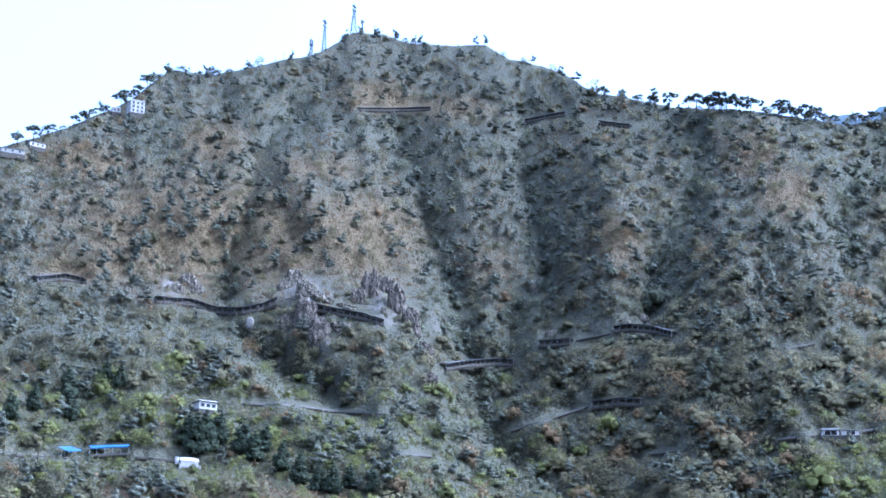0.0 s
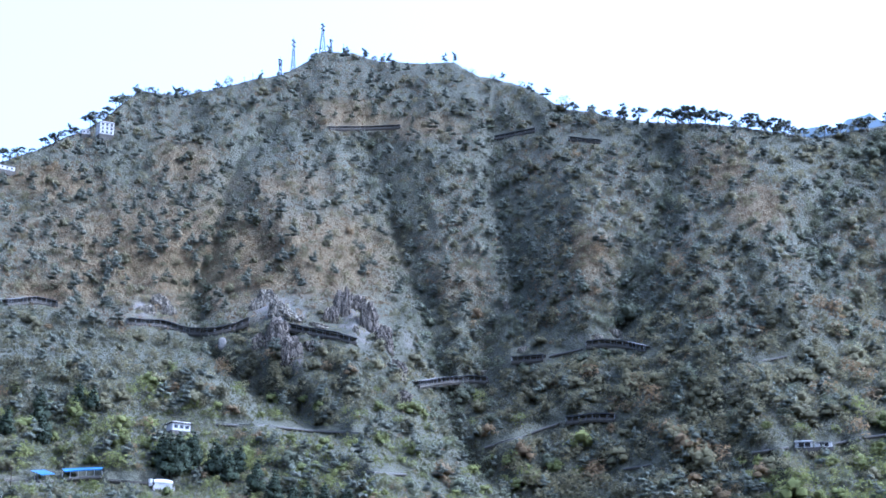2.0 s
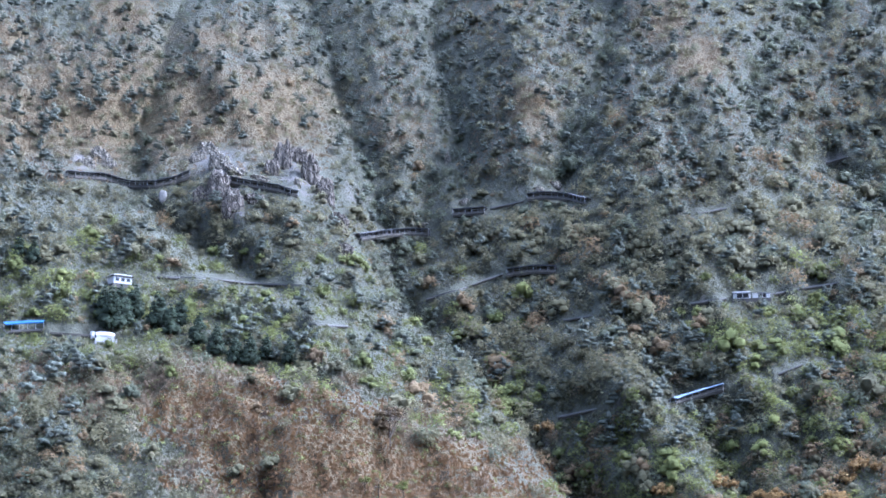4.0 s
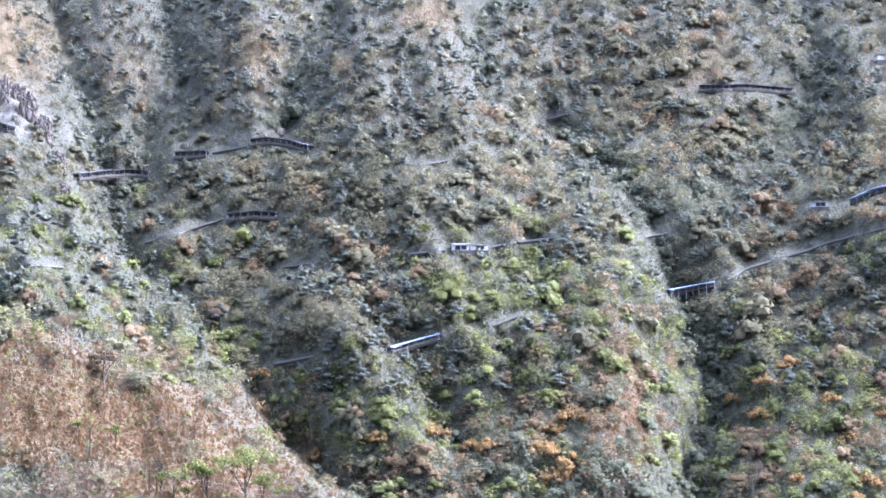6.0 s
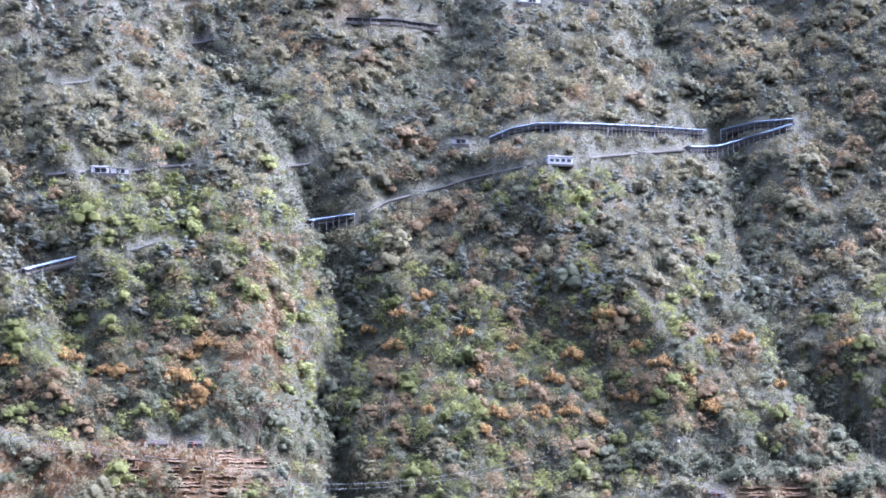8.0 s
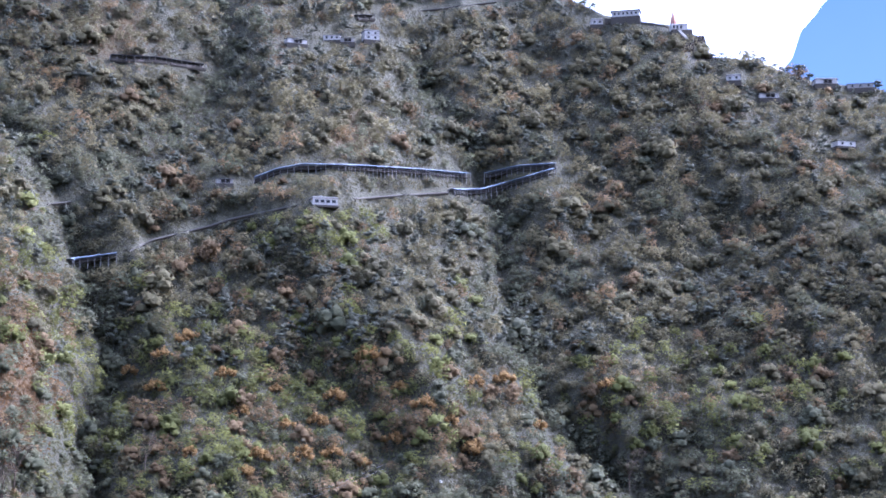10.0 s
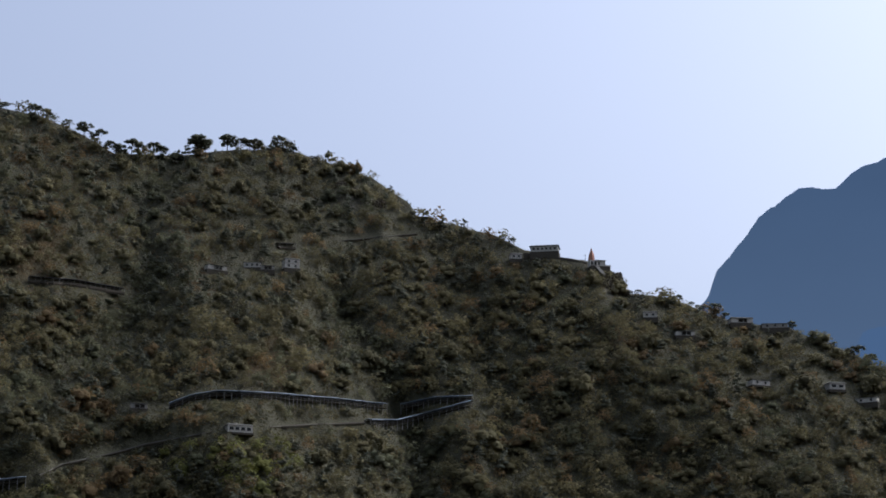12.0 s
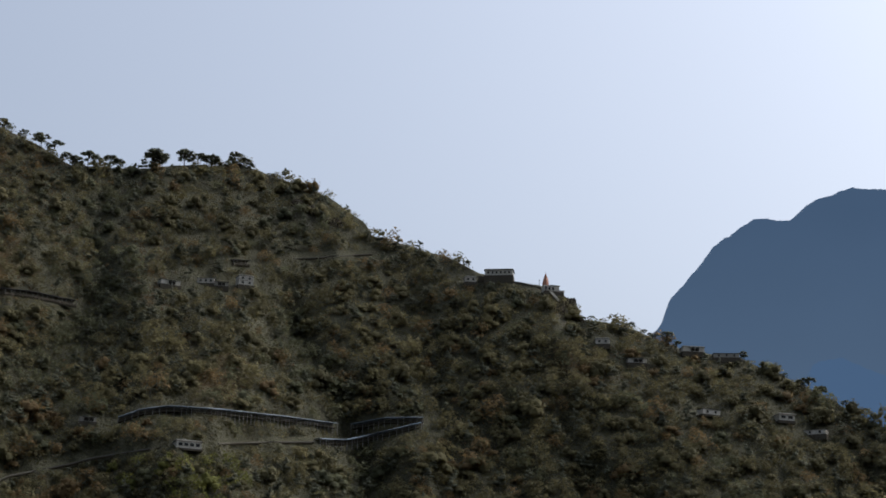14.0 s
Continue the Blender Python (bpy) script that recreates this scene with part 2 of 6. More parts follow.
def rod_into(bm, a, b, ra, rb=None, n=6):
    a, b = Vector(a), Vector(b)
    d = b - a
    m = Matrix.Translation((a + b) / 2) @ d.to_track_quat("Z", "Y").to_matrix().to_4x4()
    bmesh.ops.create_cone(bm, cap_ends=True, segments=n, radius1=ra, radius2=ra if rb is None else rb, depth=d.length, matrix=m)


# ================= the shape of the hills =================
def hash2(ix, iy, seed):
    h = (ix.astype(np.int64) * 374761393 + iy.astype(np.int64) * 668265263 + seed * 1442695041) & 0xFFFFFFFF
    h = ((h ^ (h >> 13)) * 1274126177) & 0xFFFFFFFF
    return ((h ^ (h >> 16)) & 0xFFFF) / 65535.0


def vnoise(x, y, seed=0):
    ix, iy = np.floor(x), np.floor(y)
    fx, fy = x - ix, y - iy
    fx, fy = fx * fx * (3 - 2 * fx), fy * fy * (3 - 2 * fy)
    a, b = hash2(ix, iy, seed), hash2(ix + 1, iy, seed)
    c, d = hash2(ix, iy + 1, seed), hash2(ix + 1, iy + 1, seed)
    return (a + (b - a) * fx) * (1 - fy) + (c + (d - c) * fx) * fy - 0.5


def fbm(x, y, octaves=5, seed=0, gain=0.5):
    out, amp = 0.0, 1.0
    for o in range(octaves):
        out = out + amp * vnoise(x * 2 ** o, y * 2 ** o, seed + o * 17)
        amp *= gain
    return out


def ridged(x, y, octaves=4, seed=0):
    out, amp = 0.0, 1.0
    for o in range(octaves):
        out = out + amp * (0.5 - 2 * np.abs(vnoise(x * 2 ** o, y * 2 ** o, seed + o * 31)))
        amp *= 0.5
    return out


def near_line(az, el, line):
    """Distance in degrees from a line of (bearing, height angle) points."""
    best = np.full(np.shape(az), 1e9)
    for (a0, e0), (a1, e1) in zip(line, line[1:]):
        da, de = a1 - a0, e1 - e0
        u = np.clip(((az - a0) * da + (el - e0) * de) / (da * da + de * de), 0, 1)
        best = np.minimum(best, np.hypot(az - a0 - u * da, el - e0 - u * de))
    return best


# crest lines: bearing and height angle as seen from the viewpoint in the valley
WEST_CREST = [(-60, 7), (-40, 10), (-22, 15.5), (-13.4, 18.17), (-11.6, 18.86), (-10.15, 19.54), (-9.5, 19.95), (-8.52, 20.78), (-7.14, 20.72),
              (-6.28, 20.93), (-5.08, 21.24), (-4.04, 21.46), (-3.35, 21.87), (-2.87, 22.15), (-1.95, 22.1), (-1.24, 21.9),
              (0.0, 21.82), (1.23, 21.85), (1.93, 21.48), (2.99, 21.27), (3.86, 20.95), (4.56, 20.5)]
EAST_CREST = [(5.43, 20.36), (6.98, 20.02), (8.86, 19.92), (10.55, 19.66), (12.22, 19.31), (15.0, 19.6), (17.43, 19.85), (18.61, 19.7),
              (19.98, 19.22), (20.85, 18.76), (22.89, 18.8), (24.25, 19.0), (25.97, 19.14), (28.05, 18.53), (28.75, 18.3),
              (29.44, 17.85), (29.88, 17.58), (30.08, 17.2), (31.17, 17.0), (32.54, 16.6), (33.39, 16.2), (35.43, 15.82),
              (36.02, 15.55), (36.42, 14.9), (37.6, 14.76), (38.26, 14.48), (39.57, 13.98), (41.21, 13.72), (42.8, 13.0),
              (43.86, 12.43), (46.0, 11.3), (50.0, 9.6), (60.0, 7.5), (90.0, 5.0), (180.0, 3.0), (300.0, 7.0)]
CREST = WEST_CREST + EAST_CREST

# ravines: line, depth in metres, half width in degrees
RAVINES = [
    ([(2.37, 9.1), (1.36, 10.39), (1.01, 11.69), (0.83, 12.67), (0.31, 13.97), (-0.32, 15.77), (-0.61, 17.08), (-0.89, 18.22), (-1.53, 19.36)], 62, 0.9),
    ([(1.19, 11.36), (2.01, 13.01), (3.01, 15.31), (2.66, 16.96), (2.31, 18.59), (2.47, 19.66)], 62, 1.0),
    ([(0.81, 11.13), (2.64, 9.66), (3.97, 7.69), (4.96, 6.71), (5.94, 5.23), (8, 3.5), (10, 1.5)], 40, 0.9),
    ([(18.46, 1.0), (18.01, 3.85), (18.86, 5.46), (18.73, 6.76), (17.93, 8.08), (17.38, 9.4), (16.67, 11.38), (15.77, 13.03), (14.35, 14.2)], 110, 1.25),
    ([(9.0, 8.6), (9.65, 7.48), (10.32, 6.01), (11.31, 4.86)], 45, 0.6),
    ([(35.5, 1.0), (34.08, 1.9), (32.5, 3.37), (31.38, 4.53), (30.45, 7.33), (30.14, 8.81), (30.0, 10.45), (28.53, 12.93), (27.71, 14.41)], 80, 1.0),
    ([(-6.43, 13.77), (-6.5, 15.08), (-5.89, 16.42), (-5.63, 18.07), (-5.16, 19.07), (-4.49, 19.75)], 60, 0.7),
    ([(6.38, 13.99), (6.56, 15.3), (7.09, 16.43), (7.79, 17.56), (7.64, 18.87)], 70, 0.9),
    ([(17.2, 9.61), (17.55, 10.76), (19.01, 11.77), (20.66, 13.09), (22.47, 15.35), (21.94, 16.97), (22.42, 18.27)], 60, 1.0),
    ([(-6.3, 13.35), (-5.4, 12.6), (-4.5, 12.0), (-3.5, 11.6)], 55, 0.6),
    ([(14.0, 18.4), (12.4, 17.6), (11.9, 16.47), (12.21, 15.16)], 60, 0.8)]
# spurs that stand forward
SPURS = [
    ([(8.68, 19.57), (10.15, 17.66), (10.93, 16.17), (11.37, 14.54)], 60, 1.0),
    ([(5.06, 17.77), (5.05, 16.3), (5.38, 14.66)], 50, 0.8),
    ([(15.33, 11.24), (15.98, 10.08), (15.3, 8.45), (15.94, 6.8), (16.55, 4.18)], 60, 1.3),
    ([(25.85, 14.1), (25.51, 12.31), (25.0, 10.83), (26.49, 8.86), (27.79, 6.87), (29.42, 5.21), (30.5, 4.2)], 70, 1.6),
    ([(35.2, 15.6), (36.33, 14.25), (38.73, 11.86), (41.77, 8.18)], 80, 1.8),
    ([(7.34, 8.12), (8.67, 6.82), (9.99, 5.35), (10.98, 4.54)], 45, 0.8),
    ([(-3.9, 14.5), (-3.6, 13.4), (-3.3, 12.4)], 25, 0.4),
    ([(-1.9, 15.0), (-1.7, 14.0), (-1.6, 13.0)], 25, 0.4),
    ([(-8.4, 16.8), (-5.0, 17.6), (-3.2, 16.6)], 25, 0.7)]
# nearer shoulders: their upper edge, how far they stand forward, and how soft the edge is
EDGES = [
    ([(-30, 15), (-13.6, 14.9), (-10.6, 14.6), (-8.6, 14.5), (-6.44, 14.2), (-4.12, 15.0), (-2.1, 15.3), (-1.06, 14.44), (-0.18, 12.65), (0.69, 11.19), (1.7, 10.07), (3.03, 9.11), (3.81, 8.02), (4.96, 6.71), (5.94, 5.23), (8, 3.0), (11, -6)], 60, 0.35),
    ([(-30, 13.4), (-13.48, 13.37), (-10.56, 13.4), (-6.74, 13.27), (-5.71, 12.5), (-4.67, 11.72), (-3.66, 11.26), (-1.32, 10.6), (0.7, 9.2), (3, 6.8), (6, 3), (9, -6)], 50, 0.4),
    ([(-30, 9.8), (-12.69, 9.58), (-6.47, 9.29), (-1.62, 8.33), (0.84, 7.53), (3.97, 6.38), (5.94, 5.07), (7.07, 3.92), (9.97, 2.75), (13.89, 2.75), (16.83, 1.87), (18.32, 0.89), (22.84, 0.5), (26.1, 1.16), (28.07, 1.9), (33.92, 2.15), (36.48, 1.95), (39.1, 1.4), (44, 0.5), (50, -2)], 78, 0.3)]

# the great flanks: how far the face lies back (+) or forward (-) along bearings that lean with the ravines
FLANKS = [(-30, -40), (-14, -45), (-7, 0), (-6.4, 8), (-4, -8), (-1.2, -15), (1.4, 66), (3, 64), (6, 35), (10.8, -70), (12, -58), (14.5, -48), (17.3, -18), (19.5, -4),
          (24.6, -20), (26, -16), (30.3, 34), (33, 32), (37.5, 8), (47, 30), (60, 30)]

LOW = -1.5


def reach(az, el):
    """Level distance from the viewpoint to the hillside in a given direction."""
    r0 = 800 + 170 * np.clip((az - 8) / 34, 0, 1)
    slope = 0.80
    straight_az, straight_el = az, el
    az = az + 0.55 * fbm(straight_az * 0.45, straight_el * 0.45, 4, 61)
    el = el + 0.35 * fbm(straight_az * 0.45, straight_el * 0.45, 4, 91)
    r = r0 * slope / (slope - np.tan(np.radians(el)))
    lean = az + 0.38 * (el - 10.0)
    r = r + np.interp(lean, [f[0] for f in FLANKS], [f[1] for f in FLANKS]) * 0.62 * np.clip((22.5 - el) / 6, 0.3, 1) * np.clip((el - 4) / 6, 0.25, 1)
    cut = 0.0
    for line, depth, width in RAVINES:
        cut = np.maximum(cut, 0.65 * depth * np.exp(-near_line(az, el, line) / width))
    r = r + cut
    for line, depth, width in SPURS:
        r = r - 0.55 * depth * np.exp(-(near_line(az, el, line) / (1.5 * width)) ** 2)
    az = straight_az
    el = straight_el + 0.12 * fbm(az * 1.5, el, 3, 13)
    for line, depth, soft in EDGES:
        e = np.interp(az, [p[0] for p in line], [p[1] for p in line])
        r = r - depth * np.clip((e - el) / soft, 0, 1)
    r = r - 15 * ridged(az * 0.42 + 0.12 * el, el * 0.2, 4, 3) - 12 * fbm(az * 1.1, el * 0.9, 5, 9)
    r = r - 4.5 * ridged(az * 1.3 - 0.3 * el, el * 0.5, 3, 44)
    return r


FINE = np.arange(-20.0, 50.001, 0.1)
COLS = np.concatenate([FINE, np.arange(53.0, 338.0, 3.0)])
ROWS = 190
V = np.linspace(0, 1, ROWS)
COL_AZ = np.where(COLS > 300, COLS - 360, COLS)
CREST_COL = np.interp(np.where(COLS > 300, COLS - 360, COLS), [c[0] for c in CREST], [c[1] for c in CREST])
CREST_COL = CREST_COL + np.where(COLS <= 50, 0.05 * fbm(COLS * 3, COLS * 0 + 0.5, 4, 5), 0)
GRID_EL = LOW + (CREST_COL[:, None] - LOW) * V[None, :]
GRID_AZ = np.repeat(COL_AZ[:, None], ROWS, 1)
GRID_R = reach(GRID_AZ, GRID_EL)
# no overhangs: each step upwards also leads away
for j in range(1, ROWS):
    rise = GRID_R[:, j - 1] * (np.tan(np.radians(GRID_EL[:, j])) - np.tan(np.radians(GRID_EL[:, j - 1])))
    GRID_R[:, j] = np.maximum(GRID_R[:, j], GRID_R[:, j - 1] + 0.22 * rise)


def hill(az, el):
    """Point of the hillside in a direction (arrays or numbers): x, y, z."""
    az, el = np.asarray(az, float), np.asarray(el, float)
    ce = np.interp(az, COLS[:len(FINE)], CREST_COL[:len(FINE)])
    v = np.clip((el - LOW) / (ce - LOW), 0, 1) * (ROWS - 1)
    u = np.clip((az + 20.0) / 0.1, 0, len(FINE) - 1.001)
    i, j = np.floor(u).astype(int), np.minimum(np.floor(v).astype(int), ROWS - 2)
    fu, fv = u - i, v - j
    r = (GRID_R[i, j] * (1 - fu) + GRID_R[i + 1, j] * fu) * (1 - fv) + (GRID_R[i, j + 1] * (1 - fu) + GRID_R[i + 1, j + 1] * fu) * fv
    e = np.minimum(el, ce)
    return np.stack([r * np.sin(np.radians(az)), r * np.cos(np.radians(az)), EYE.z + r * np.tan(np.radians(e))], -1)


def blobs(az, el, spots):
    out = np.zeros(np.shape(az))
    for a, e, ra, re, s in spots:
        out = np.maximum(out, s * np.clip(1.4 - np.hypot((az - a) / ra, (el - e) / re), 0, 1))
    return out


GRASSY = [(-7, 16.2, 4.5, 1.8, .9), (-2.5, 16.2, 2.2, 1.5, .8), (-11, 18, 1.6, .5, .9), (-7.0, 18.8, 1.1, .6, .8), (-2.0, 20.3, 1.3, .5, .9), (-4, 18.2, 2, .5, .6),
          (9.3, 18.6, .9, .7, .9), (10.4, 17.4, .9, .7, 1), (5.3, 16.2, .8, .9, .8), (0.2, 20, 1.5, .4, .7), (-10.5, 14.9, 1.6, .4, 1), (1.5, 15.6, .8, .8, .5),
          (16.3, 6.4, .8, 1.6, .8), (25.6, 13, 1.0, .9, .6), (-5, 8.0, 5, 1.2, .7), (0, 6, 5, 1.6, .9), (3, 4.2, 4, 1.5, .9), (13, 2.0, 5, .9, .7), (34, 1.3, 5, .8, .8), (36.5, 13.5, 1, .9, .4), (18.5, 15.8, 1.4, .9, .6)]
ROCKY = [(-8.0, 14.55, .6, .35, 1), (-3.9, 14.6, 1.2, .6, 1), (-3.5, 13.5, .5, .8, .9), (-1.7, 14.2, .9, 1.0, .9), (0.0, 13.6, .8, 1.0, .7), (1.9, 21.2, 2.4, .7, .5), (2.6, 14.9, .5, .5, .7),
         (5.3, 13.7, 1.5, .3, .8), (28.2, 17.7, 1.2, .6, .8), (36.0, 14.9, .5, .7, .9), (-0.3, 11.8, .7, 1.1, .6), (3.0, 13.1, 1.2, .4, .5), (19, 14.6, 1.6, .4, .6)]
REDDISH = [(5, 2.4, 4.5, 1.6, 1.1), (9, 1.7, 3.5, .8, .9), (-3, 7.2, 4.5, 1.2, .9), (2, 5.4, 4.0, 1.2, 1), (-1, 5.5, 4, 1.5, .9), (16.1, 5.2, 1.1, 2.1, 1.1), (4.6, 3.4, 3, 1.3, .9), (11, 2.6, 3, .4, .5)]


def build_hills():
    rows_r, rows_z = [], []
    foot_r = GRID_R[:, 0]
    foot_z = EYE.z + foot_r * math.tan(radians(LOW))
    for q in (0.00005, 0.003, 0.02, 0.06, 0.15, 0.3, 0.5, 0.75, 0.92):
        rows_r.append(foot_r * q)
        rows_z.append(foot_z * q ** 1.3)
    for j in range(ROWS):
        rows_r.append(GRID_R[:, j])
        rows_z.append(EYE.z + GRID_R[:, j] * np.tan(np.radians(GRID_EL[:, j])))
    top_r, top_z = rows_r[-1], rows_z[-1]
    for d, drop in ((8, 2.5), (25, 12), (60, 36), (130, 85), (300, 0), (700, 0), (5000, 0)):
        rows_r.append(top_r + d)
        q = {300: 0.55, 700: 0.15, 5000: 0.0}.get(d)
        rows_z.append(top_z - drop if q is None else top_z * q - 15)
    r, z = np.stack(rows_r, 1), np.stack(rows_z, 1)
    a = np.radians(COLS)[:, None]
    verts = np.stack([r * np.sin(a), r * np.cos(a), z], -1)
    nc, nr = r.shape
    i, j = np.meshgrid(np.arange(nc), np.arange(nr - 1), indexing="ij")
    k = (i + 1) % nc
    faces = np.stack([i * nr + j, k * nr + j, k * nr + j + 1, i * nr + j + 1], -1).reshape(-1, 4)
    el = np.degrees(np.arctan2(z - EYE.z, r))
    az = np.repeat(COL_AZ[:, None], nr, 1)
    cover = np.zeros((nc, nr, 4))
    dr = np.gradient(r, axis=1)
    steep = np.gradient(z, axis=1) / np.maximum(dr, 0.05)
    cover[..., 0] = blobs(az, el, GRASSY) * 0.55 + 0.25
    cover[..., 1] = np.maximum(blobs(az, el, ROCKY) * 0.42, np.clip((steep - 2.2) * 0.12, 0, 0.4)) + 0.08
    cover[..., 2] = blobs(az, el, REDDISH) * 0.6
    cover[..., 3] = 1
    me = raw_mesh("ground", verts.reshape(-1, 3), faces, GROUND, True, {"cover": ("FLOAT_COLOR", cover.reshape(-1, 4))})
    tagged(new("ground", me), "steep hillside of dry grass, scrub and pale rock", "hillside", kind="structure")


build_hills()


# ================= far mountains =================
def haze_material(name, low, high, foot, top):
    """Blue haze put into emission, changing with height: a self-lit backdrop far behind the place."""
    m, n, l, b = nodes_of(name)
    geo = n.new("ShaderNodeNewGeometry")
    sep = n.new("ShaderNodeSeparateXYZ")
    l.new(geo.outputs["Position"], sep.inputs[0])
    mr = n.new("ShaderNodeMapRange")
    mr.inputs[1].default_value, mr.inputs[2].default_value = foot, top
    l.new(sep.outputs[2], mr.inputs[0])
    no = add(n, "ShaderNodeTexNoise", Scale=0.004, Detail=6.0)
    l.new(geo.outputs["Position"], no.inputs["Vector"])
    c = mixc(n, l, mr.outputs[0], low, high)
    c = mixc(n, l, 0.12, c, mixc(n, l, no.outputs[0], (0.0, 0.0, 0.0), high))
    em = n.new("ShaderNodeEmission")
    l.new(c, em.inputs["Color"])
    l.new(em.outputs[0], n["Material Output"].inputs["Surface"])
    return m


def far_mountain(name, crest, dist, mat, label, thick=700.0, seed=0):
    """A mountain far off: crest line by bearing and height angle, with a front slope of spurs and a back slope."""
    az = np.arange(crest[0][0], crest[-1][0] + 0.01, 0.045)
    el = np.interp(az, [c[0] for c in crest], [c[1] for c in crest]) + 0.05 * fbm(az * 4, az * 0, 5, seed) + 0.035 * np.maximum(0, fbm(az * 14, az * 0 + 3, 2, seed + 2))
    h = dist * np.tan(np.radians(el)) + EYE.z
    qs = np.concatenate([np.linspace(0, 1, 26), [0.7, 0.3, 0.0]])
    verts = []
    for n, q in enumerate(qs):
        z = -30 + (h + 30) * q
        back = n > 25
        r = dist + thick * (1 - q) * (1 if back else -1) + (0 if back else 90 * (1 - q) * ridged(az * 0.7, az * 0 + q * 1.5, 4, seed))
        verts.append(np.stack([r * np.sin(np.radians(az)), r * np.cos(np.radians(az)), z], -1))
    v = np.stack(verts, 1)
    nc, nr = v.shape[:2]
    i, j = np.meshgrid(np.arange(nc - 1), np.arange(nr - 1), indexing="ij")
    faces = np.stack([i * nr + j, (i + 1) * nr + j, (i + 1) * nr + j + 1, i * nr + j + 1], -1).reshape(-1, 4)
    return tagged(new(name, raw_mesh(name, v.reshape(-1, 3), faces, mat, True)), label, "mountain", kind="structure")


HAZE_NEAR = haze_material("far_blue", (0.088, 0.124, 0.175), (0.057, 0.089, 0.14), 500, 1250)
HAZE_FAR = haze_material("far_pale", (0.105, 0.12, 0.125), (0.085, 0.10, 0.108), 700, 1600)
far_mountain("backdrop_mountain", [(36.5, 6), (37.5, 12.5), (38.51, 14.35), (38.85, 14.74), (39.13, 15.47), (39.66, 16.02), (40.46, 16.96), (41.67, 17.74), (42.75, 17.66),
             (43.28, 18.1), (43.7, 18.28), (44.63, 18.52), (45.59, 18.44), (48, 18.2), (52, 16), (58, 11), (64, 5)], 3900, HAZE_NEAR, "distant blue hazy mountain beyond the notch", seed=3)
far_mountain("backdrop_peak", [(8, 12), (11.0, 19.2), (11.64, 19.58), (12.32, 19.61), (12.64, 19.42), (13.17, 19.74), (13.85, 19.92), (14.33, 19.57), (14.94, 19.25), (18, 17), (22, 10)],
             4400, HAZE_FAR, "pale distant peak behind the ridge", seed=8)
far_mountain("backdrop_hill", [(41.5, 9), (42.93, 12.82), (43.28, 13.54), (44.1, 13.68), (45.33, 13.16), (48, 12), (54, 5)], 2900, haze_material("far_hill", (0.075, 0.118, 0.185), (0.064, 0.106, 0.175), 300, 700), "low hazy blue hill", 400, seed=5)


# ================= trees =================

def ico(sub=0):
    bm = bmesh.new()
    bmesh.ops.create_icosphere(bm, subdivisions=sub + 1, radius=1.0)
    v = np.array([x.co[:] for x in bm.verts])
    f = np.array([[x.index for x in p.verts] for p in bm.faces])
    bm.free()
    return v, f


ICO0 = ico(0)


def leaf_quads(centres, normals, size, rng):
    """Clumps of leaves: small three-cornered tufts."""
    n = len(centres)
    t = np.cross(normals, rng.normal(size=(n, 3)))
    t /= np.linalg.norm(t, axis=1, keepdims=True) + 1e-9
    b = np.cross(normals, t)
    s = size * rng.uniform(0.6, 1.3, (n, 1))
    w = s * rng.uniform(0.7, 1.1, (n, 1))
    v = np.stack([centres - t * s - b * w * 0.6, centres + t * s - b * w * 0.6, centres + b * w * 1.1], 1).reshape(-1, 3)
    return v, np.arange(n * 3).reshape(-1, 3)


def join_arrays(parts):
    """Joins pieces; each keeps directions that point outwards from its own middle."""
    vs, fs, ns, o = [], [], [], 0
    for p in parts:
        v, f = p[0], p[1]
        if len(v) == 0:
            continue
        if len(p) > 2:
            d = p[2]
        else:
            mid = v.mean(0)
            mid = mid - [0, 0, 0.15 * np.ptp(v[:, 2])]
            d = v - mid
            d[:, 2] += 0.08 * np.ptp(v[:, 2])
            d = d / (np.linalg.norm(d, axis=1, keepdims=True) + 1e-9)
        vs.append(v)
        fs.append(f + o)
        ns.append(d)
        o += len(v)
    return np.concatenate(vs), np.concatenate(fs), np.concatenate(ns)


def blob_shape(rng, base, rx, rz, at, rough=0.25):
    v, f = base
    n = 1 + rough * (rng.uniform(-1, 1, (len(v), 1)))
    return v * n * [rx, rx, rz] + at, f


def sprays(centres, outward, size, rng):
    """Drooping sprays of leaves: small flat tufts, wider than high, that hang outwards from their lobe."""
    n = len(centres)
    side = np.stack([-outward[:, 1], outward[:, 0], rng.uniform(-0.25, 0.25, n)], 1) + rng.normal(size=(n, 3)) * 0.25
    side /= np.linalg.norm(side, axis=1, keepdims=True) + 1e-9
    down = outward * [0.75, 0.75, 0.35] - [0, 0, 0.55] + rng.normal(size=(n, 3)) * 0.3
    down /= np.linalg.norm(down, axis=1, keepdims=True) + 1e-9
    s = size * rng.uniform(0.6, 1.35, (n, 1))
    h = s * rng.uniform(0.7, 1.1, (n, 1))
    v = np.stack([centres - side * s - down * h * 0.35, centres + side * s - down * h * 0.35, centres + down * h], 1).reshape(-1, 3)
    return v, np.arange(n * 3).reshape(-1, 3)


